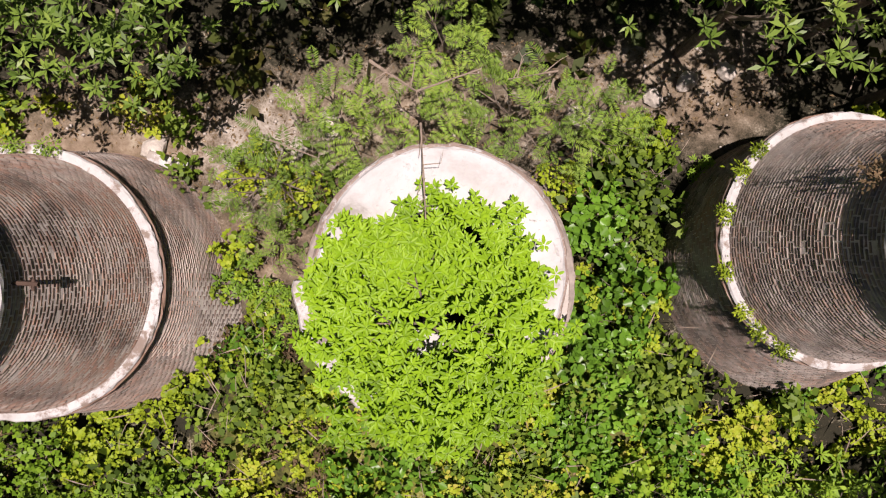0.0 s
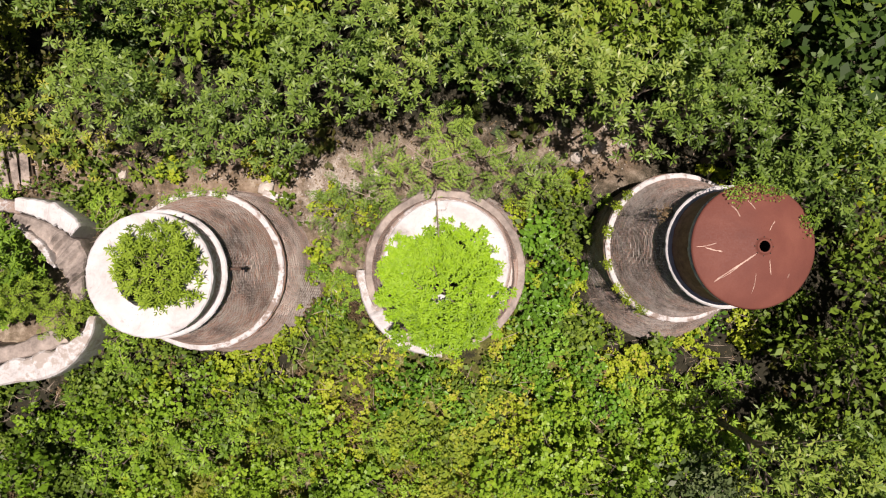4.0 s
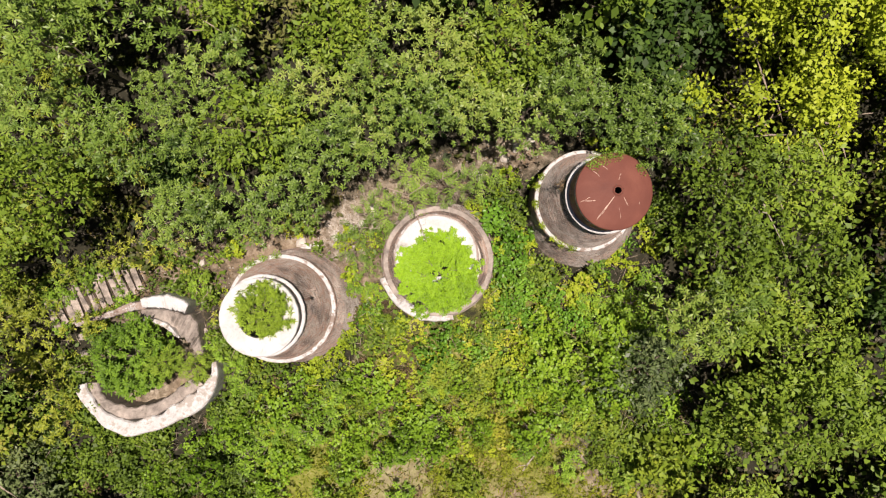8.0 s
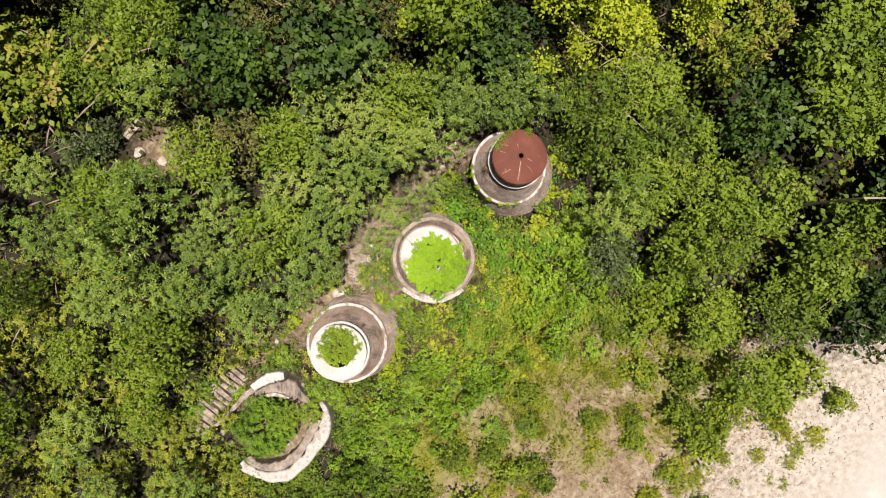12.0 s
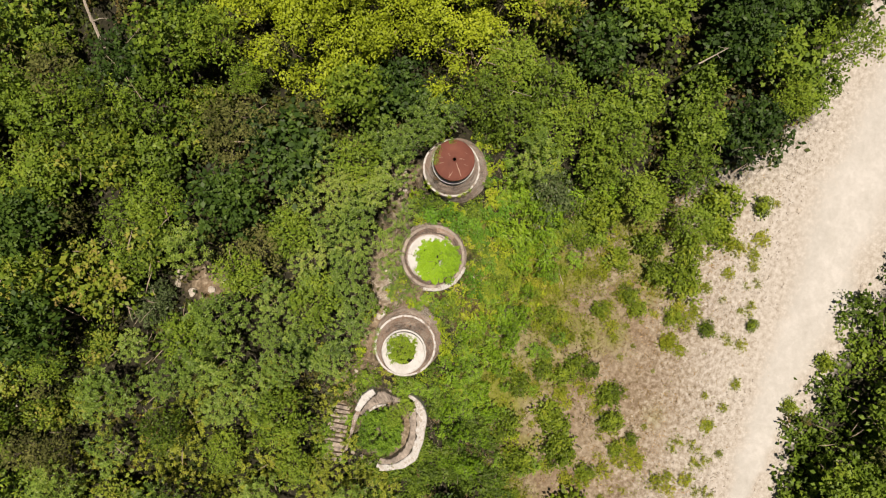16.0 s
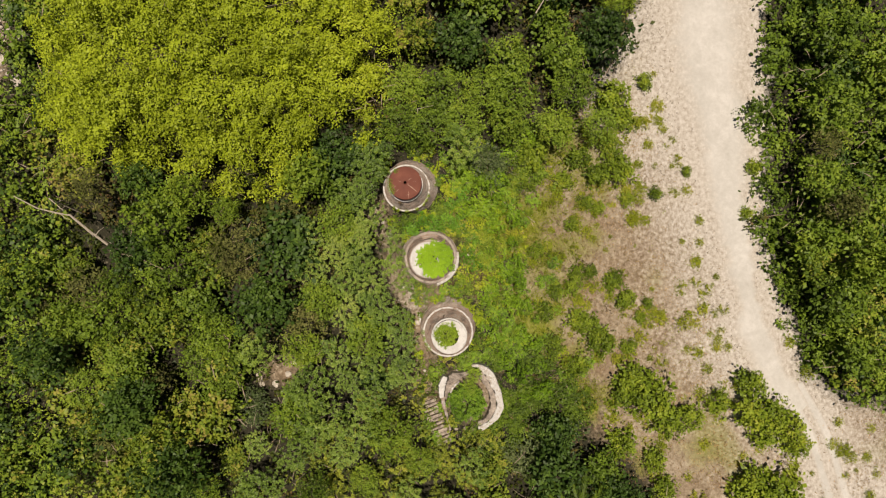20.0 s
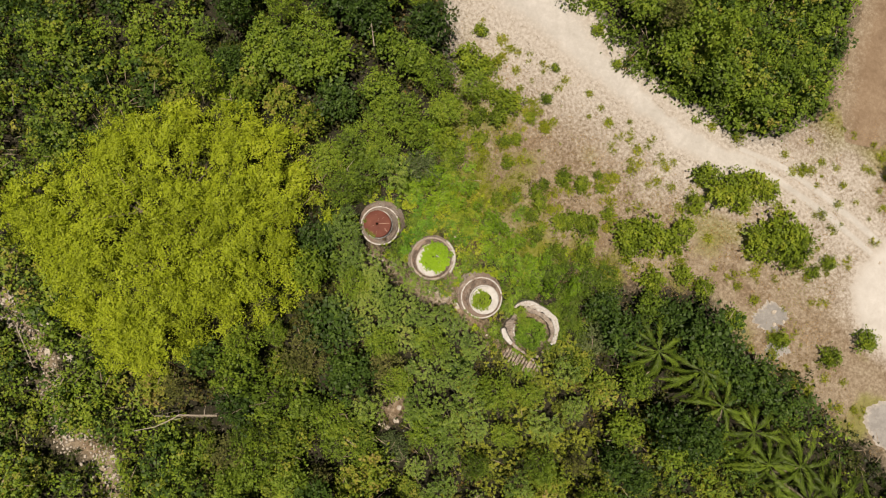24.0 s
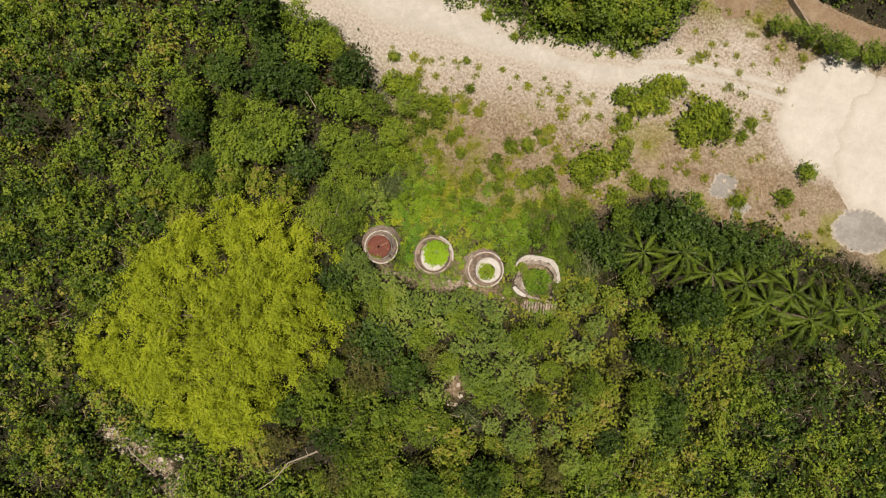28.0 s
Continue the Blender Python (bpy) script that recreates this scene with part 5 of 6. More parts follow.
def woods():
    """Trees of the wider woods."""
    taken = [(x, y, 1.5) for x, y in NORTH] + [(x, y, 2.0 * s) for _, x, y, s in SET_TREES]
    deck = ["mid"] * 3 + ["dark"] * 2 + ["feather"] * 3 + ["dry"] * 1 + ["olive"] * 4 + ["whorl"] * 2
    tries = made = 0
    while made < 290 and tries < 14000:
        tries += 1
        x, y = g0.uniform(-62, 58), g0.uniform(-54, 50)
        ax, ay = np.array([x]), np.array([y])
        if not inside(ax, ay, SEEN)[0] or math.hypot(x, y + 2) > 33:
            continue
        if edge_dist(ax, ay, CLEARING)[0] > -2.2 or line_dist(ax, ay, SOIL_PATH)[0] < 3.5:
            continue
        if min(math.hypot(x - kx, y - ky) for kx, ky in KILN_SPOTS) < 5.0 or edge_dist(ax, ay, CROWN)[0] > -1.0:
            continue
        if -9.5 < y < 1.5 and -15 < x < 8:
            continue
        if line_dist(ax, ay, [(-21.5, -7.2), (-46, -7)])[0] < 2.6 or math.hypot(x + 7.2, y - 15.0) < 2.5:
            continue
        if line_dist(ax, ay, [(11.2, 30.1), (6.2, 25.6)])[0] < 2.4 or line_dist(ax, ay, [(29.5, 30.8), (23.2, 33.8)])[0] < 2.2 or line_dist(ax, ay, [(17.4, -11.7), (19.2, -13.4)])[0] < 1.3:
            continue
        if -42 < x < -15.5 and -6 < y < 21 and g0.random() < 0.72:
            continue
        side = fbm(ax, ay, 22, 8)[0] - (0.7 if y < -29 else 0.0)
        kind = deck[int(np.clip((g0.random() * 0.75 + 0.25 * (side + 1) / 2) * len(deck), 0, len(deck) - 1))]
        if x < -22 and y < 5:
            kind = ("dark", "dark", "mid")[made % 3]
        if x > 9 and y < -4:
            kind = ("mid", "dark", "mid", "feather", "dark")[made % 5]
        if -22 < x < -4 and 0 < y < 18:
            kind = ("feather", "whorl", "whorl")[made % 3]
        r = {"mid": 1.8, "dark": 2.1, "feather": 1.9, "olive": 1.5, "whorl": 1.5, "dry": 1.4}[kind]
        if any((x - a) ** 2 + (y - b) ** 2 < (0.66 * (r + c)) ** 2 for a, b, c in taken):
            continue
        taken.append((x, y, r))
        stock.plant((kind, int(g0.integers(3))), x, y, g0.uniform(0.7, 1.3), g0.uniform(0, 6.28), g0.uniform(0.8, 1.65))
        made += 1


woods()


def thicket(name, box, per_m2, r_range, h_range, density, size, kind, mat, label, keep, seed, clump_scale, fine=False):
    """Undergrowth: a great many small rounded bushes, each of its own tone, with gaps between them."""
    g = np.random.default_rng(seed)
    x0, x1, y0, y1 = box
    n = int((x1 - x0) * (y1 - y0) * per_m2)
    x, y = g.uniform(x0, x1, n), g.uniform(y0, y1, n)
    r = g.uniform(*r_range, n)
    h = g.uniform(*h_range, n) * (0.7 + 0.6 * (fbm(x, y, 5, seed) * 0.5 + 0.5))
    w = keep(x, y)
    ok = (w > g.random(n)) & clear_of_walls(x, y, r)
    x, y, r, h, w = x[ok], y[ok], r[ok], h[ok], w[ok]
    tint = np.clip(0.5 + fbm(x, y, clump_scale, seed + 3) * 0.5 + g.normal(0, 0.2, len(x)), 0, 1)
    p, t, out = scatter_domes(np.stack([x, y, height_at(x, y) - 0.1, r, h, tint], 1), density, g)
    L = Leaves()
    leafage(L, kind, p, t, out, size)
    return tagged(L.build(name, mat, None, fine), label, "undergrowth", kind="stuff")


def in_woods(x, y):
    w = np.clip(-(edge_dist(x, y, CLEARING) + fbm(x, y, 4, 2) * 1.5) / 0.8 + 0.8, 0, 1)
    w *= np.clip((line_dist(x, y, SOIL_PATH) - 0.45 - 0.5 * fbm(x, y, 2.2, 19)) / 0.5, 0, 1)
    w *= np.clip((np.hypot((x + 7.0) * 1.4, y - 14.7) - 1.3) / 1.2, 0, 1)
    w *= np.clip((np.hypot((x + 3.25) * 1.3, y - 0.7) - 0.75 - 0.5 * fbm(x, y, 1.2, 14)) / 0.5, 0.1, 1)
    w *= np.where((y > 3.2) & (y < 6.2 + fbm(x, y, 2, 18)) & (np.abs(x) < 8.5), 0.12, 1.0)
    w *= np.clip((line_dist(x, y, RUBBLE_LINE) - 0.7 - 0.6 * fbm(x, y, 2.5, 52)) / 0.8, 0, 1)
    return w * inside(x, y, SEEN)


def near(x, y):
    return (x > -18) & (x < 10.5) & (y > -11.5) & (y < 3.4)


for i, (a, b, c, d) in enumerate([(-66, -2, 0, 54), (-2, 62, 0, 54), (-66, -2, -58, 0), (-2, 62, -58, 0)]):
    thicket("undergrowth", (a, b, c, d), 0.62, (0.5, 1.25), (0.4, 1.1), 4.6, 0.30, "broad", M_UNDER_SHADE, "dense mixed green and brown undergrowth of the woods, shade put into its colour",
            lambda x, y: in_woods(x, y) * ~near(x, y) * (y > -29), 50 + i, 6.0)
thicket("undergrowth", (-26, 40, -58, -29), 0.85, (0.6, 1.3), (0.6, 2.4), 7, 0.29, "broad", M_MID, "fresh green scrub south of the pale road",
        lambda x, y: in_woods(x, y) * (y < -29), 58, 5.0)
thicket("undergrowth", (-9.5, 9.5, -7, 3.4), 2.6, (0.22, 0.58), (0.2, 0.85), 190, 0.078, "round", M_VINE, "bright green creeping vines with small round leaves",
        lambda x, y: in_woods(x, y) * near(x, y) * (x > -9) * np.clip(0.68 + 0.8 * fbm(x, y, 1.4, 38), 0, 1), 61, 2.5, True)
thicket("undergrowth", (-18, 10.5, -11.5, 3.4), 1.9, (0.35, 0.75), (0.5, 1.2), 55, 0.15, "broad", M_MID, "green shrubby undergrowth round the kilns",
        lambda x, y: in_woods(x, y) * near(x, y) * np.where(x < -9, 1.6, np.clip(0.38 + 0.5 * fbm(x, y, 4, 33), 0, 1)), 62, 2.0)
thicket("undergrowth", (-9, 9, -9, 1.5), 0.55, (0.3, 0.7), (0.5, 1.3), 60, 0.135, "broad", M_ROUND, "dark glossy-leaved shrubs among the creepers",
        lambda x, y: in_woods(x, y) * near(x, y) * np.clip(0.25 + 1.0 * fbm(x, y, 3, 39) + 0.35 * (x > 2), 0, 1), 69, 2.0, True)
# Dark-leaved bushes whose colour stands for the shade below the crowns.
thicket("undergrowth", (-10, 9, 3.2, 8), 0.9, (0.4, 0.8), (0.9, 2.0), 34, 0.20, "broad", M_DARK, "undergrowth below the rosette trees, dark leaf colour in place of shade",
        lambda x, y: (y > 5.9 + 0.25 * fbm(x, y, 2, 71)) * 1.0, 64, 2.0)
thicket("undergrowth", (-18, -6, 0, 9), 0.9, (0.35, 0.8), (0.6, 1.7), 34, 0.15, "whorl", M_SCRUB, "olive-green leafy thicket beside the stairway",
        lambda x, y: in_woods(x, y) * (~near(x, y) | (x < -9)) * 0.7, 63, 2.5)


def scrub(x, y):
    return in_woods(x, y) * np.clip((edge_dist(x, y, [(-44, -5), (-15, -4), (-15.5, 3), (-11.5, 5), (-11, 14), (-20, 23), (-40, 18)]) + fbm(x, y, 4, 29) * 1.5) / 1.5, 0, 1)


thicket("undergrowth", (-46, -10, -7, 25), 1.5, (0.35, 0.85), (0.9, 2.4), 26, 0.17, "whorl", M_SCRUB, "leggy scrub with tufts of small olive-green leaves",
        lambda x, y: scrub(x, y) * np.clip(0.75 + 0.6 * fbm(x, y, 3, 31), 0, 1), 66, 3.0)
thicket("undergrowth", (-46, 40, -7, 46), 0.16, (0.5, 1.1), (2.2, 4.2), 12, 0.22, "fine", M_WITHERED, "withered grey-brown scrub among green crowns",
        lambda x, y: in_woods(x, y) * (y > 4.5) * np.clip(0.1 + 1.3 * fbm(x, y, 7, 36), 0, 1), 67, 3.0)


def far_woods(x, y):
    w = in_woods(x, y) * np.clip((np.hypot(x, y + 2) - 31.5) / 2, 0, 1) * (line_dist(x, y, [(-21.5, -7.2), (-46, -7)]) > 2.4)
    return w * (edge_dist(x, y, CROWN) < -0.5) * (edge_dist(x, y, CLEARING) < -1.2)


for i, (kind, mat, leaf, share, fresh) in enumerate([("broad", M_MID, 0.29, 0.5, 2.0), ("broad", M_DARK, 0.31, 2.0, 1.0), ("fine", M_FEATHER, 0.28, 0.15, 0.7), ("broad", M_THICKET, 0.28, 0.15, 0.4)]):
    thicket("woods", (-66, 60, -58, 52), 0.105, (0.7, 1.6), (2.4, 6.5), 7.2, leaf, kind, mat, "lumpy crowns of the woods farther off",
            lambda x, y, share=share, fresh=fresh: far_woods(x, y) * np.where((x < -24) & (y < 6), share, np.where((x > 8) & (y < 2), fresh, 1.0)), 70 + i, 7.0)


def beyond(x, y):
    return np.clip(-(edge_dist(x, y, CLEARING) + 3), 0, 1) * ~inside(x, y, SEEN) * (np.hypot(x, y) < 130)


thicket("woods", (-130, 130, -130, 130), 0.045, (2.8, 5.0), (3.0, 5.5), 0.16, 1.4, "broad", M_MID, "green woods that go on to the horizon", beyond, 77, 12.0)

thicket("undergrowth", (-17, 9, -9, 3.4), 1.7, (0.18, 0.42), (0.3, 0.8), 90, 0.095, "fine", M_DRYLEAF, "withered brown creepers among the green",
        lambda x, y: in_woods(x, y) * near(x, y) * np.clip(0.3 + fbm(x, y, 2, 68), 0, 1), 68, 2.0)


# ---- grass of the clearing ----
def grass(name, poly_fn, box, per_m2, size, mat, label, seed, blades=6):
    g = np.random.default_rng(seed)
    x0, x1, y0, y1 = box
    n = int((x1 - x0) * (y1 - y0) * per_m2)
    x, y = g.uniform(x0, x1, n), g.uniform(y0, y1, n)
    ok = poly_fn(x, y) > g.random(n)
    x, y = x[ok], y[ok]
    k = len(x)
    p = np.repeat(np.stack([x, y, height_at(x, y) - 0.01], 1), blades, 0) + g.normal(0, 0.05, (k * blades, 3)) * np.array([1, 1, 0])
    a = g.normal(0, 0.75, (k * blades, 3))
    a[:, 2] = g.uniform(0.25, 1.0, k * blades)
    ln = size * g.uniform(0.6, 1.4, k * blades)
    L = Leaves()
    L.add(p, a, np.cross(a, g.normal(0, 1, a.shape)), ln, ln * 0.14, np.repeat(np.clip(0.5 + fbm(x, y, 2.5, seed) * 0.6, 0, 1), blades))
    return tagged(L.build(name, mat), label, "grass", kind="stuff")


def road_gap(x, y):
    return line_dist(x, y, ROAD_LINE) - np.interp(x, [p[0] for p in ROAD_LINE][::-1], ROAD_HALF[::-1])


grass("grass", lambda x, y: np.clip(0.34 + (edge_dist(x, y, GRASSY) + fbm(x, y, 3, 6) * 4) * 0.16, 0, 1) * (road_gap(x, y) > 2), (-24, 12, -24, -4), 40, 0.25, M_GRASS, "bright green grass of the clearing", 91)
thicket("undergrowth", (-16, 9, -16, -4), 1.6, (0.3, 0.65), (0.2, 0.5), 50, 0.13, "round", M_VINE, "low yellow-green creepers in the grass",
        lambda x, y: np.clip((edge_dist(x, y, GRASSY) + 0.5) * 0.5, 0, 1) * np.clip(0.12 + 0.8 * fbm(x, y, 3.0, 65), 0, 1) * np.clip((y + 12) / 4, 0, 1), 65, 2.0)
thicket("undergrowth", (-16, 10, -19, -7.5), 1.1, (0.2, 0.5), (0.15, 0.45), 34, 0.11, "fine", M_DRYLEAF, "low withered brown scrub in the dry grass",
        lambda x, y: np.clip(0.15 + 1.1 * fbm(x, y, 2.4, 43), 0, 1) * np.clip((y + 19) / 5, 0, 1) * np.clip(-(y + 7.5) / 2, 0, 1) * (edge_dist(x, y, CLEARING) > 0), 78, 2.0)
grass("dry_grass", lambda x, y: (edge_dist(x, y, CLEARING) > -0.5) * (road_gap(x, y) > 0) * np.clip(0.35 + fbm(x, y, 3, 16) * 0.6, 0, 1) * np.clip(road_gap(x, y) / 6, 0.1, 1) * (np.hypot(x + 46, y + 28.5) > 11), (-50, 26, -44, -8), 22, 0.19, M_DRYGRASS,
      "sparse straw-coloured dry grass on pale soil", 92, 4)
grass("grass", lambda x, y: (edge_dist(x, y, CLEARING) > 0) * np.clip(road_gap(x, y) / 4 - 0.4, 0, 1) * np.clip(fbm(x, y, 2.2, 96) * 1.4 - 0.1, 0, 1), (-36, 20, -26, -8), 12, 0.16, M_GRASS, "thin yellowish-green weeds scattered over the clearing", 96, 4)


# ---- big yellow-green tree ----


def big_tree():
    g = np.random.default_rng(77)
    t = new("tree")
    t.location = (20.0, 13.0, 0)
    part("trunk", limbed_trunk(9, 9, 0.55, 5, 9), M_BARK, t)
    domes = []
    while len(domes) < 760:
        x, y = g.uniform(6, 37), g.uniform(-2, 30)
        d = edge_dist(np.array([x]), np.array([y]), CROWN)[0] + g.normal(0, 0.7)
        if d < 0.1 or g.random() < 0.08:
            continue
        domes.append((x - 20.0, y - 13.0, 2.4 + 5.6 * (1 - math.exp(-d / 3.6)) + g.uniform(-1.3, 0.9), g.uniform(0.55, 1.2), g.uniform(0.9, 1.9), g.random()))
    p, tint, out = scatter_domes(domes, 23, g, 0.5)
    L = Leaves()
    tuft_leaves(L, p[::2], 23, 0.46, 0.175, 0.62, tint[::2], 0.75, out[::2])
    L.build("crown", M_YELLOW, t)
    tagged(t, "broad spreading tree with a yellow-green crown", "tree")


big_tree()


# ---- palms ----
def palm(seed, dead=False):
    g = random.Random(seed)
    t = new("palm")
    bm = bmesh.new()
    tube(bm, [(0, 0, -0.2), (0.15, 0.05, 2.5), (0.1, 0.1, 5.2)], [0.24, 0.17, 0.15], 8)
    part("trunk", bm, M_BARK, t)
    for i in range(15):
        a = i * 2.39996 + g.uniform(-0.35, 0.35)
        rise = 1.0 - i / 15 * 1.25
        length = g.uniform(2.8, 4.6)
        d = Vector((math.cos(a), math.sin(a), 0))
        side = d.cross(Vector((0, 0, 1)))
        sway = g.uniform(-1.1, 1.1)
        pts = []
        for k in range(9):
            s = k / 8
            pts.append(Vector((0.1, 0.1, 5.2)) + d * (length * s * (1 - 0.12 * s)) + side * (sway * s * s) + Vector((0, 0, length * (rise * s * 0.7 - 0.72 * s * s))))
        bm = bmesh.new()
        tube(bm, pts, [0.05 - 0.005 * k for k in range(9)], 4)
        for k in range(46):
            s = 0.12 + 0.88 * k / 45
            q = min(int(s * 8), 7)
            p = pts[q].lerp(pts[q + 1], s * 8 - q)
            tan = (pts[q + 1] - pts[q]).normalized()
            w = 0.66 * math.sin(math.pi * (0.12 + 0.8 * s)) * g.uniform(0.6, 1.15)
            for sg in (-1, 1):
                e = p + side * sg * w * g.uniform(0.4, 0.65) + tan * w * g.uniform(0.75, 1.1) - Vector((0, 0, w * g.uniform(0.1, 0.7)))
                o = tan * 0.034
                bm.faces.new([bm.verts.new(v) for v in (p - o, p.lerp(e, 0.5) - o * 1.2 + Vector((0, 0, 0.05)), e, p.lerp(e, 0.5) + o * 1.2 + Vector((0, 0, 0.05)), p + o)])
        part("frond", bm, M_DEADFROND if dead and i > 13 else M_PALM, t, "dead brown frond" if dead and i > 13 else "")
    tagged(t, "coconut palm with arching feathered fronds among dark trees", "palm", "palms by the yard")
    return t


PALMS = [(-22.7, -7.3), (-26.8, -8.6), (-31.0, -7.2), (-34.9, -7.1), (-40.3, -7.4), (-44.9, -7.2), (-48.4, -7.9), (-37.6, -5.6), (-42.6, -5.2)]
palm_a = palm(1)
settle_first(palm_a, *PALMS[0])
palm_b = palm(2, True)
settle_first(palm_b, *PALMS[2])
for i, (x, y) in enumerate(PALMS):
    if i not in (0, 2):
        put(palm_a if i % 2 else palm_b, x, y, 1.0 + 0.1 * (i % 3), i * 1.3)


# ---- shrubs in the kiln mouths ----
def mouth_shrub(kind, x, y, z, radius, height, mat, label, seed, density, size, slim=0.34):
    g = np.random.default_rng(seed)
    t = new("shrub")
    t.location = (x, y, z)
    part("stem", limbed_trunk(height, radius * 0.7, 0.05, seed), M_BARK, t)
    domes = [(0, 0, height * 0.3, radius * 0.72, height * 0.7, 0.6)]
    for i in range(11):
        a = i * 0.571 + g.uniform(-0.2, 0.2)
        s = radius * g.uniform(0.55, 0.68)
        domes.append((math.cos(a) * s, math.sin(a) * s, height * g.uniform(0.12, 0.3), radius * g.uniform(0.29, 0.40), height * g.uniform(0.45, 0.62), g.random()))
    p, tint, out = scatter_domes(domes, density, g, 0.25)
    L = Leaves()
    if kind == "whorl":
        whorl_leaves(L, p, 10, size, slim, 0.3, tint)
    elif kind == "rosette":
        whorl_leaves(L, p, 9, size, slim, 0.1, tint, 0.5)
    else:
        feather_leaves(L, p, size, 8, tint, 0.25, 0.08)
    L.build("crown", mat, t, True)
    tagged(t, label, "shrub")


mouth_shrub("rosette", -0.10, -0.18, 3.95, 1.50, 1.45, M_BRIGHT, "bright green leafy shrub spilling over the white kiln rim", 3, 420, 0.118, 0.38)
mouth_shrub("whorl", -6.12, 0.12, 4.6, 1.02, 1.25, M_MOUTH, "loose green shrub growing out of the kiln mouth", 4, 190, 0.15, 0.24)
mouth_shrub("whorl", -12.8, -0.45, 0.0, 1.65, 2.3, M_BRIGHTISH, "dense green shrub filling the kiln stump", 5, 95, 0.20)
mouth_shrub("feather", -11.6, -0.9, 0.1, 0.8, 2.2, M_MOUTH, "feathery shrub leaning out of the kiln stump", 7, 120, 0.30)
mouth_shrub("feather", -10.6, -1.55, 0.1, 0.7, 1.5, M_MOUTH, "wispy shrub beside the broken wall", 6, 120, 0.28)


# ---- rocks, dead wood and other loose things ----
def rock_mesh(seed, flat=0.7):
    g = random.Random(seed)
    bm = bmesh.new()
    bmesh.ops.create_icosphere(bm, subdivisions=2, radius=1.0)
    for v in bm.verts:
        k = 1 + 0.35 * noise.noise(v.co * 1.3 + Vector((seed, 0, 0))) + g.uniform(-0.04, 0.04)
        v.co = Vector((v.co.x * k, v.co.y * k * 0.8, v.co.z * k * flat))
    me = bpy.data.meshes.new("rock")
    bm.to_mesh(me)
    bm.free()
    me.materials.append(M_LIMESTONE)
    return me


ROCKS = [(8.6, 4.8, 0.32), (9.5, 4.9, 0.30), (8.5, -30.6, 0.28), (-6.5, -29.4, 0.22), (-14.2, -30.2, 0.25), (-15.5, -30.2, 0.2), (-5.3, 2.4, 0.26), (-2.0, 2.9, 0.3), (-2.6, 2.5, 0.2),
         (2.6, 3.2, 0.28), (-3.2, -0.6, 0.18), (-2.9, -2.0, 0.16), (-7.4, 14.3, 0.3), (-8.0, 15.5, 0.35), (-6.6, 13.6, 0.25), (22.0, 32.0, 0.6), (24.0, 33.0, 0.5), (26.0, 31.0, 0.5), (21.0, 34.5, 0.7),
         (-19.6, 24.3, 0.4), (-32.4, -18.0, 0.25), (-31.5, -19.0, 0.3), (-33.0, -18.9, 0.2), (-37.0, -30.5, 0.2), (-27.0, -32.8, 0.22), (-25.0, -34.0, 0.3), (-29.0, -34.5, 0.25), (-31.0, -33.6, 0.2),
         (-3.9, 2.2, 0.17), (3.9, 3.6, 0.2), (4.5, 3.9, 0.22), (5.2, 4.1, 0.2), (-9.6, 2.6, 0.15), (-0.4, -3.1, 0.17), (1.4, -3.6, 0.15), (12.2, -24.2, 0.2), (-22.4, -29.2, 0.22)]
rock_kinds = [rock_mesh(i) for i in range(4)]
for i, (x, y, r) in enumerate(ROCKS):
    ob = new("rock", rock_kinds[i % 4])
    ob.matrix_world = Matrix.LocRotScale((x, y, ground_z(x, y) + r * 0.25), Euler((0, 0, i * 1.7)), (r,) * 3)
    tagged(ob, "pale limestone rock lying on the soil", "rock", "loose rocks")


def rubble(name, keep, box, per_m2, size, seed, label):
    """Loose stones too many to count: small bent octahedra."""
    g = np.random.default_rng(seed)
    n = int((box[1] - box[0]) * (box[3] - box[2]) * per_m2)
    x, y = g.uniform(box[0], box[1], n), g.uniform(box[2], box[3], n)
    ok = keep(x, y) > g.random(n)
    x, y = x[ok], y[ok]
    k = len(x)
    base = np.array([(1, 0, 0), (0, 1, 0), (-1, 0, 0), (0, -1, 0), (0, 0, 0.7), (0, 0, -0.4)], float)
    r = size * g.uniform(0.4, 1.0, k) ** 2 + 0.015
    a = g.uniform(0, 6.28, k)
    V = base[None] * g.uniform(0.6, 1.3, (k, 6, 1)) * r[:, None, None]
    X = V[..., 0] * np.cos(a)[:, None] - V[..., 1] * np.sin(a)[:, None] + x[:, None]
    Y = V[..., 0] * np.sin(a)[:, None] + V[..., 1] * np.cos(a)[:, None] + y[:, None]
    Z = V[..., 2] + (height_at(x, y) + 0.01)[:, None]
    F = np.array([(0, 1, 4), (1, 2, 4), (2, 3, 4), (3, 0, 4), (1, 0, 5), (2, 1, 5), (3, 2, 5), (0, 3, 5)])
    ob = link_mesh(name, np.stack([X, Y, Z], -1).reshape(-1, 3), (np.arange(k)[:, None, None] * 6 + F[None]).reshape(-1, 3), M_LIMESTONE)
    return tagged(ob, label, "rubble", kind="stuff")


rubble("rubble", lambda x, y: (road_gap(x, y) > -0.3) * np.clip(0.9 - road_gap(x, y) * 0.1, 0.05, 1) * (edge_dist(x, y, CLEARING) > 0) * np.clip(0.5 + fbm(x, y, 3, 44), 0, 1), (-48, 26, -40, -9), 3.0, 0.10, 5, "scattered limestone chips between road and grass")
rubble("rubble", lambda x, y: np.clip(1.2 - line_dist(x, y, SOIL_PATH), 0, 1), (-17, 6, 1, 5), 9, 0.04, 6, "small stones on the soil path behind the kilns")


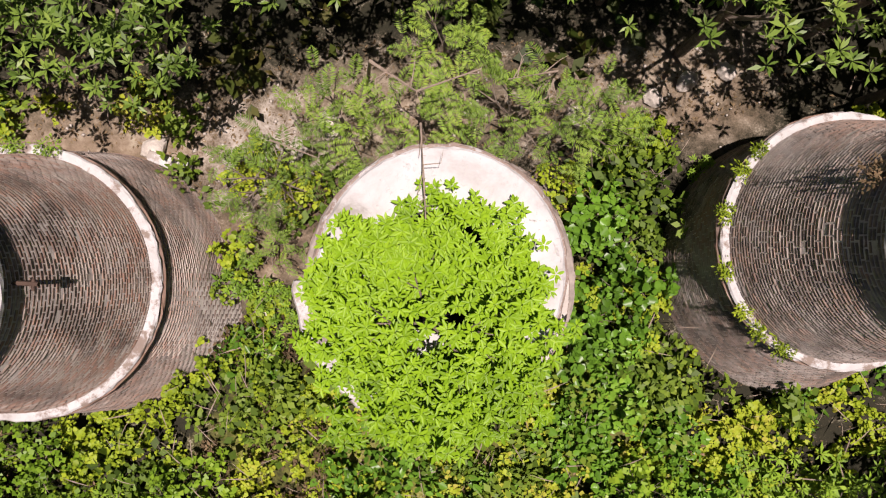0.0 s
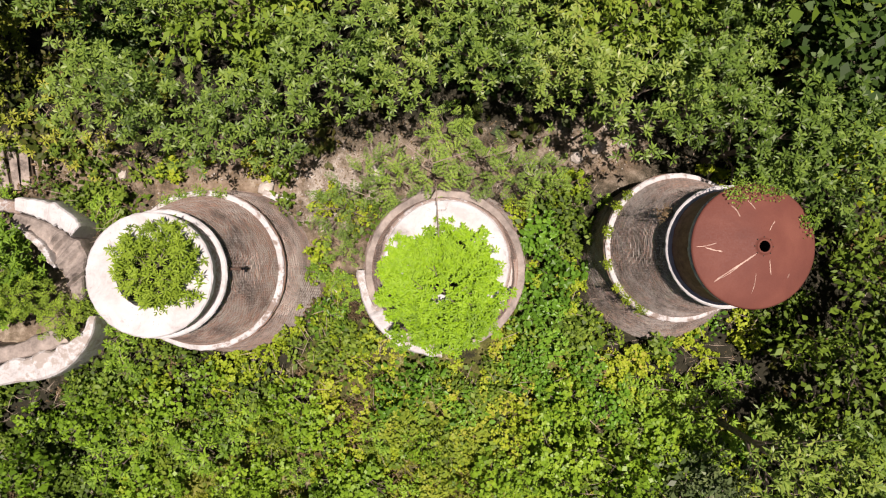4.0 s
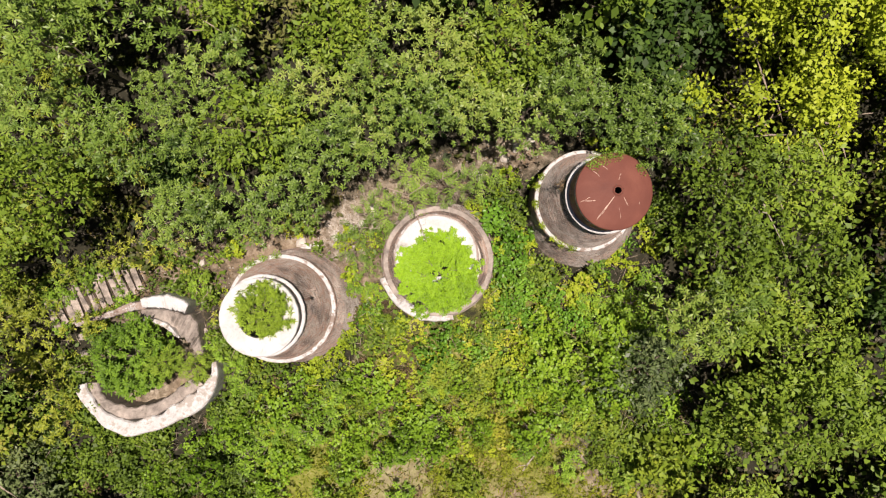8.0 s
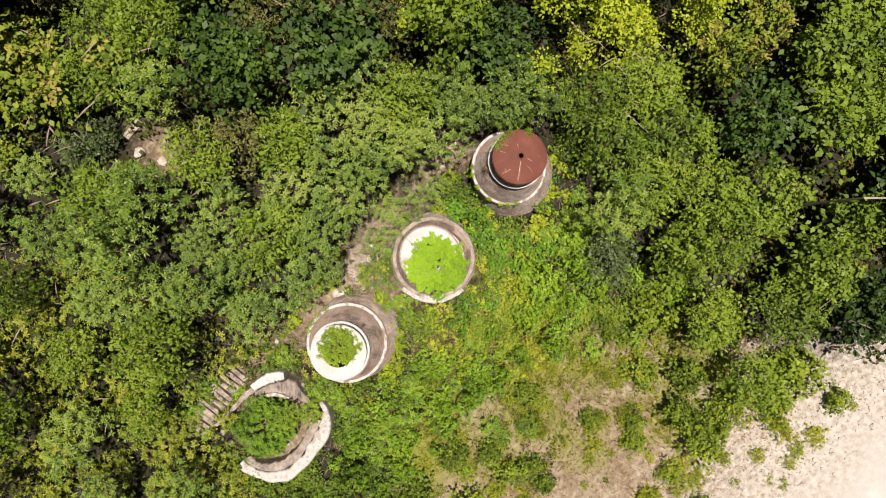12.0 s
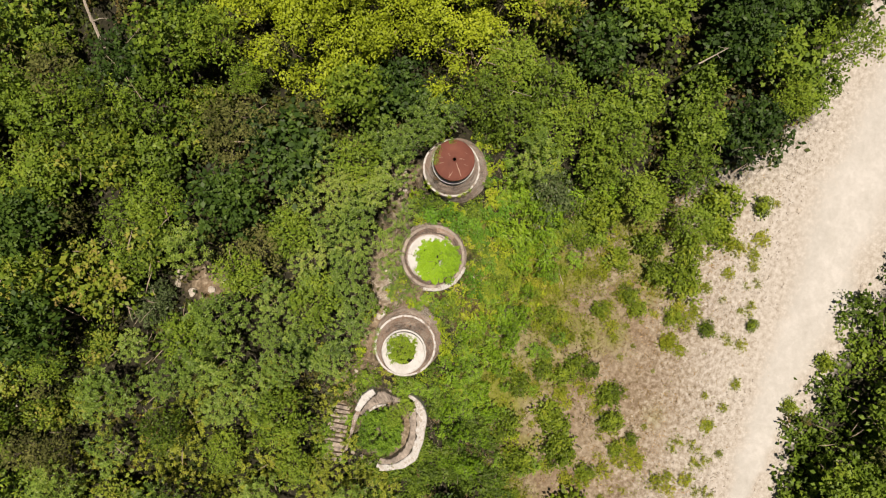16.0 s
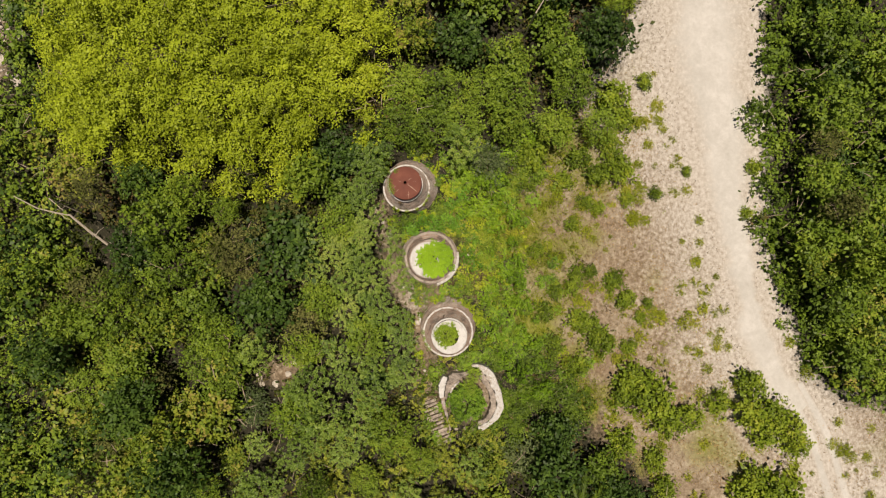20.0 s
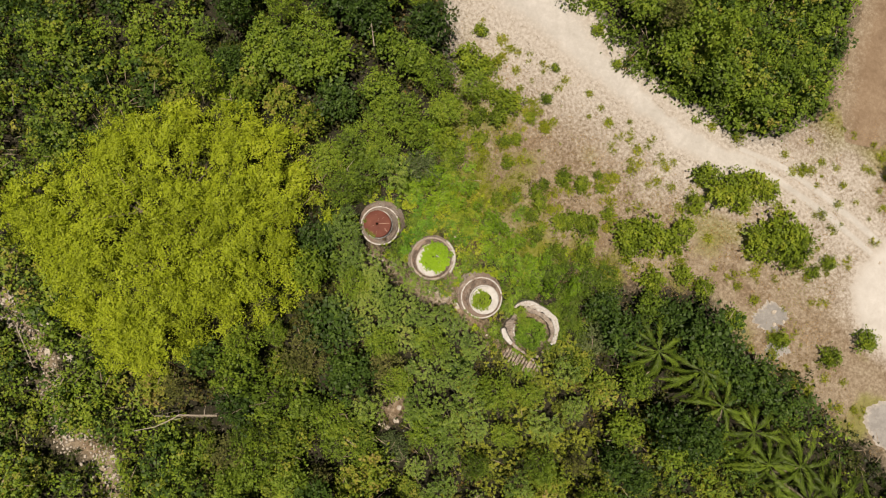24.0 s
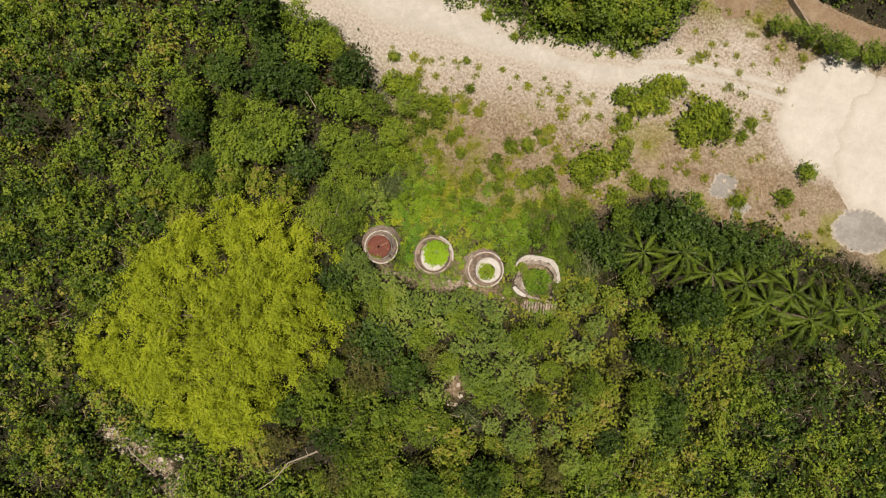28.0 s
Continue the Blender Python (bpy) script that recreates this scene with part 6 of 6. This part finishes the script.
rubble("rubble", lambda x, y: np.clip(1.1 - np.abs(road_gap(x, y) - 0.8) * 0.2, 0, 1) * (edge_dist(x, y, CLEARING) > 0.3) * np.clip(0.45 + fbm(x, y, 2, 47), 0, 1) * (y > -29), (-18, 26, -29, -15), 15, 0.085, 9, "dense pale limestone chips along the road edge")


rubble("rubble", lambda x, y: np.clip(1.5 - line_dist(x, y, RUBBLE_LINE) * 0.75 + fbm(x, y, 2, 53) * 0.7, 0, 1), (4, 34, 28, 44), 9, 0.30, 10, "pinkish pale rubble showing between dark trees")


def dead_branch(pts, thick, twigs, seed, label, mat=M_DEADWOOD):
    """A bare bleached limb with side twigs."""
    g = random.Random(seed)
    t = new("dead_branch")
    t.location = pts[0]
    o = Vector(pts[0])
    bm = bmesh.new()
    q = [Vector(p) - o for p in pts]
    tube(bm, q, [thick * (1 - 0.7 * i / (len(q) - 1)) for i in range(len(q))], 6)
    part("limb", bm, mat, t)
    for i in range(twigs):
        k = g.randrange(len(q) - 1)
        b = q[k].lerp(q[k + 1], g.random())
        e = b + Vector((g.uniform(-1, 1), g.uniform(-1, 1), g.uniform(-0.1, 0.25))) * min(0.9, 14 * thick)
        bm = bmesh.new()
        tube(bm, [b, b.lerp(e, 0.5) + Vector((g.uniform(-0.12, 0.12), g.uniform(-0.12, 0.12), 0.08)), e], [thick * 0.4, thick * 0.25, thick * 0.08], 4)
        part("twig", bm, mat, t)
    return tagged(t, label, "branch")


dead_branch([(6.1, 25.3, 0.0), (6.3, 25.5, 3.6), (7.7, 26.3, 4.6), (8.9, 27.0, 5.2), (9.2, 27.8, 5.5), (9.8, 29.0, 5.8), (11.0, 30.4, 6.0)], 0.12, 5, 1, "bare bleached branch rising out of the thicket")
dead_branch([(3.2, 20.6, 0.0), (3.4, 21.0, 4.9), (4.6, 22.4, 5.5), (5.2, 23.6, 5.8)], 0.05, 7, 15, "thin grey bare limb in withered scrub", M_TWIG)
dead_branch([(8.6, 20.9, 0.0), (8.5, 21.2, 4.8), (7.4, 22.2, 5.6), (6.3, 22.5, 5.8)], 0.05, 7, 16, "thin grey bare limb in withered scrub", M_TWIG)
dead_branch([(17.4, -11.7, 0.0), (17.6, -11.9, 5.2), (19.2, -13.4, 5.6)], 0.08, 4, 2, "bare pale limb standing among green crowns")
dead_branch([(9.5, 28.5, 0.0), (10.9, 29.5, 3.2), (7.1, 26.3, 3.8)], 0.07, 4, 3, "dry forked branch over dark foliage")
dead_branch([(29.5, 30.8, 0.0), (27.0, 32.0, 2.2), (23.2, 33.8, 2.4)], 0.10, 6, 4, "fallen grey branch over pale rubble")
dead_branch([(-12.4, 9.5, 0.0), (-12.0, 9.6, 1.8), (-10.2, 9.0, 2.2)], 0.05, 5, 5, "dry twiggy branch in the undergrowth")
dead_branch([(12.6, -0.2, 0.0), (12.2, -0.6, 3.8), (12.0, -2.4, 4.8)], 0.07, 5, 6, "pale bare stem in a feathery tree")
dead_branch([(44.6, 23.1, 0.0), (43.5, 23.4, 3.0), (41.0, 24.0, 3.4)], 0.09, 4, 7, "bleached limb among dark crowns")
dead_branch([(-0.35, 2.35, 0.0), (-0.3, 2.1, 4.4), (-0.25, 1.5, 4.75), (-0.2, 0.9, 4.7)], 0.022, 5, 11, "thin bare branch hanging over the white rim", M_TWIG)
dead_branch([(-1.4, 3.7, 0.0), (-1.1, 3.4, 2.5), (-0.4, 2.9, 2.8), (0.5, 3.2, 3.0)], 0.035, 7, 12, "bare brown branch among fern-leaved shrubs", M_TWIG)
dead_branch([(1.9, 3.6, 0.0), (1.7, 3.4, 2.4), (0.9, 3.1, 2.9)], 0.03, 6, 13, "bare brown branch among fern-leaved shrubs", M_TWIG)
dead_branch([(-3.0, 2.6, 0.0), (-2.7, 2.3, 1.8), (-1.9, 2.0, 2.2)], 0.03, 6, 14, "bare brown branch among fern-leaved shrubs", M_TWIG)
dead_branch([(1.3, -9.5, 0.02), (1.9, -9.0, 0.12), (2.6, -8.6, 0.18)], 0.05, 2, 8, "short pale stick lying on grass")

plank = new("plank")
plank.location = (-7.4, 16.6, 0.1)
plank.rotation_euler = (0, radians(4), radians(8))
for i in range(2):
    part("board", slab(1.2, 0.2, 0.06, 30 + i, 0.01), M_DEADWOOD, plank).location = (0, i * 0.24, 0)
tagged(plank, "pale weathered boards lying on bare soil", "plank")
curb = new("stone_kerb")
curb.location = (-4.95, 2.1, 0.03)
curb.rotation_euler = (0, 0, radians(-22))
for i in range(2):
    part("block", slab(0.46 - 0.2 * i, 0.17, 0.18, 40 + i, 0.03), M_RUIN, curb).location = (i * 0.42 - 0.2, 0.05 * i, 0.05)
tagged(curb, "white-washed kerb stones beside the kiln foot", "kerb")

# low wall between the two dirt roads
wall = new("boundary_wall")
W0, W1 = Vector((-21.9, -51.6, 0)), Vector((-35.9, -40.05, 0))
wall.location = (W0 + W1) / 2
wall.rotation_euler = (0, 0, math.atan2(W1.y - W0.y, W1.x - W0.x))
for i in range(9):
    part("panel", slab((W1 - W0).length / 9 - 0.03, 0.12, 1.1, 50 + i, 0.01), M_GREYWALL, wall).location = (((i + 0.5) / 9 - 0.5) * (W1 - W0).length, 0, 0.42)
    part("coping", slab((W1 - W0).length / 9 - 0.01, 0.17, 0.08, 70 + i, 0.012), M_OLDPLASTER, wall, "pale coping").location = (((i + 0.5) / 9 - 0.5) * (W1 - W0).length, 0, 1.01)
tagged(wall, "low grey boundary wall with a pale coping beside the dirt road", "wall")


# ---- weeds that grow on the kilns ----
def wall_weed(x, y, z, radius, seed, mat, label):
    g = np.random.default_rng(seed)
    t = new("weed")
    t.location = (x, y, z)
    bm = bmesh.new()
    for i in range(4):
        a = i * 1.57 + seed
        tube(bm, [(0, 0, -0.03), (math.cos(a) * radius * 0.5, math.sin(a) * radius * 0.5, radius * 0.5)], [0.008, 0.004], 4)
    part("stalk", bm, M_BARK, t)
    p, tint, out = scatter_domes([(0, 0, 0, radius, radius * 0.9, 0.5)], 26 / radius ** 2, g)
    L = Leaves()
    clump_leaves(L, p, 6, 0.05, 0.055, 0.5, 0.8, tint)
    L.build("leaves", mat, t)
    tagged(t, label, "weed", "weeds on the brickwork")


for i in range(7):
    a = radians(137 + i * 18 + 6 * math.sin(i * 5))
    r = 1.93 + 0.02 * math.sin(i * 3)
    wall_weed(KILN_1[0] + r * math.cos(a), KILN_1[1] + r * math.sin(a), 2.46, 0.04 + 0.06 * abs(math.sin(i * 2.3)), i, M_VINE, "small green weed rooted on the belt course")
for i, a in enumerate((80, 95, 108, 120)):
    wall_weed(KILN_3[0] + 2.08 * math.cos(radians(a)), KILN_3[1] + 2.08 * math.sin(radians(a)), 1.98, 0.13, 40 + i, M_FERN, "small weed rooted on the belt course")
for i, a in enumerate((75, 95, 112)):
    wall_weed(KILN_1[0] + 1.2 * math.cos(radians(a)), KILN_1[1] + 1.2 * math.sin(radians(a)), 6.1, 0.22, 60 + i, M_FERN, "wispy creeper lying over the edge of the cover")
wall_weed(KILN_1[0] - 1.30, KILN_1[1] + 0.72, 4.55, 0.13, 75, M_DRYLEAF, "withered brown weed clinging to the brickwork")
wall_weed(KILN_1[0] + 1.18 * math.cos(0.45), KILN_1[1] + 1.18 * math.sin(0.45), 6.1, 0.2, 70, M_FERN, "wispy creeper lying over the edge of the cover")


# ---- bare twigs and dry leaves among the undergrowth ----
def twigs(name, keep, box, per_m2, length, lift, mat, label, seed, slim=0.035):
    """Thin bare sticks lying on and standing out of the undergrowth."""
    g = np.random.default_rng(seed)
    n = int((box[1] - box[0]) * (box[3] - box[2]) * per_m2)
    x, y = g.uniform(box[0], box[1], n), g.uniform(box[2], box[3], n)
    ok = (keep(x, y) > g.random(n)) & clear_of_walls(x, y, np.full(n, 0.4))
    x, y = x[ok], y[ok]
    k = len(x)
    a = g.normal(0, 1, (k, 3)) * np.array([1, 1, 0.35])
    ln = length * g.uniform(0.4, 1.4, k)
    L = Leaves()
    L.add(np.stack([x, y, height_at(x, y) + g.uniform(*lift, k)], 1), a, np.tile(np.array([[0, 0, 1.0]]), (k, 1)) + g.normal(0, 0.3, (k, 3)), ln, ln * slim, g.random(k))
    return tagged(L.build(name, mat), label, "twigs", kind="stuff")


twigs("twigs", lambda x, y: in_woods(x, y) * np.clip(0.35 + 0.8 * fbm(x, y, 3, 81), 0, 1), (-18, 11, -11, 9), 9, 0.5, (0.3, 1.0), M_TWIG, "thin brown bare twigs standing out of the undergrowth", 81)
twigs("twigs", lambda x, y: in_woods(x, y) * ~near(x, y) * (np.hypot(x, y - 4) > 9) * np.clip(0.1 + 1.0 * fbm(x, y, 6, 82), 0, 1), (-60, 55, -54, 48), 1.0, 1.2, (2.2, 4.6), M_TWIG, "thin brown bare twigs scattered through the woods", 82, 0.05)
twigs("leaf_litter", lambda x, y: (np.abs(y - 2.35 - 0.19 * (x + 13.75)) < 0.75) * np.clip(0.45 + fbm(x, y, 0.7, 84), 0, 1), (-16, -11.6, 1.2, 3.6), 170, 0.11, (0.22, 0.34), M_DRYLEAF, "dark fallen leaves strewn over the stairway", 84, 0.55)
twigs("leaf_litter", lambda x, y: np.clip(1.6 - line_dist(x, y, SOIL_PATH) * 0.6, 0.15, 1) * (y < 4.6), (-17, 9, -5, 5), 120, 0.075, (0.0, 0.02), M_DRYLEAF, "fallen brown leaves on the soil round the kilns", 83, 0.5)
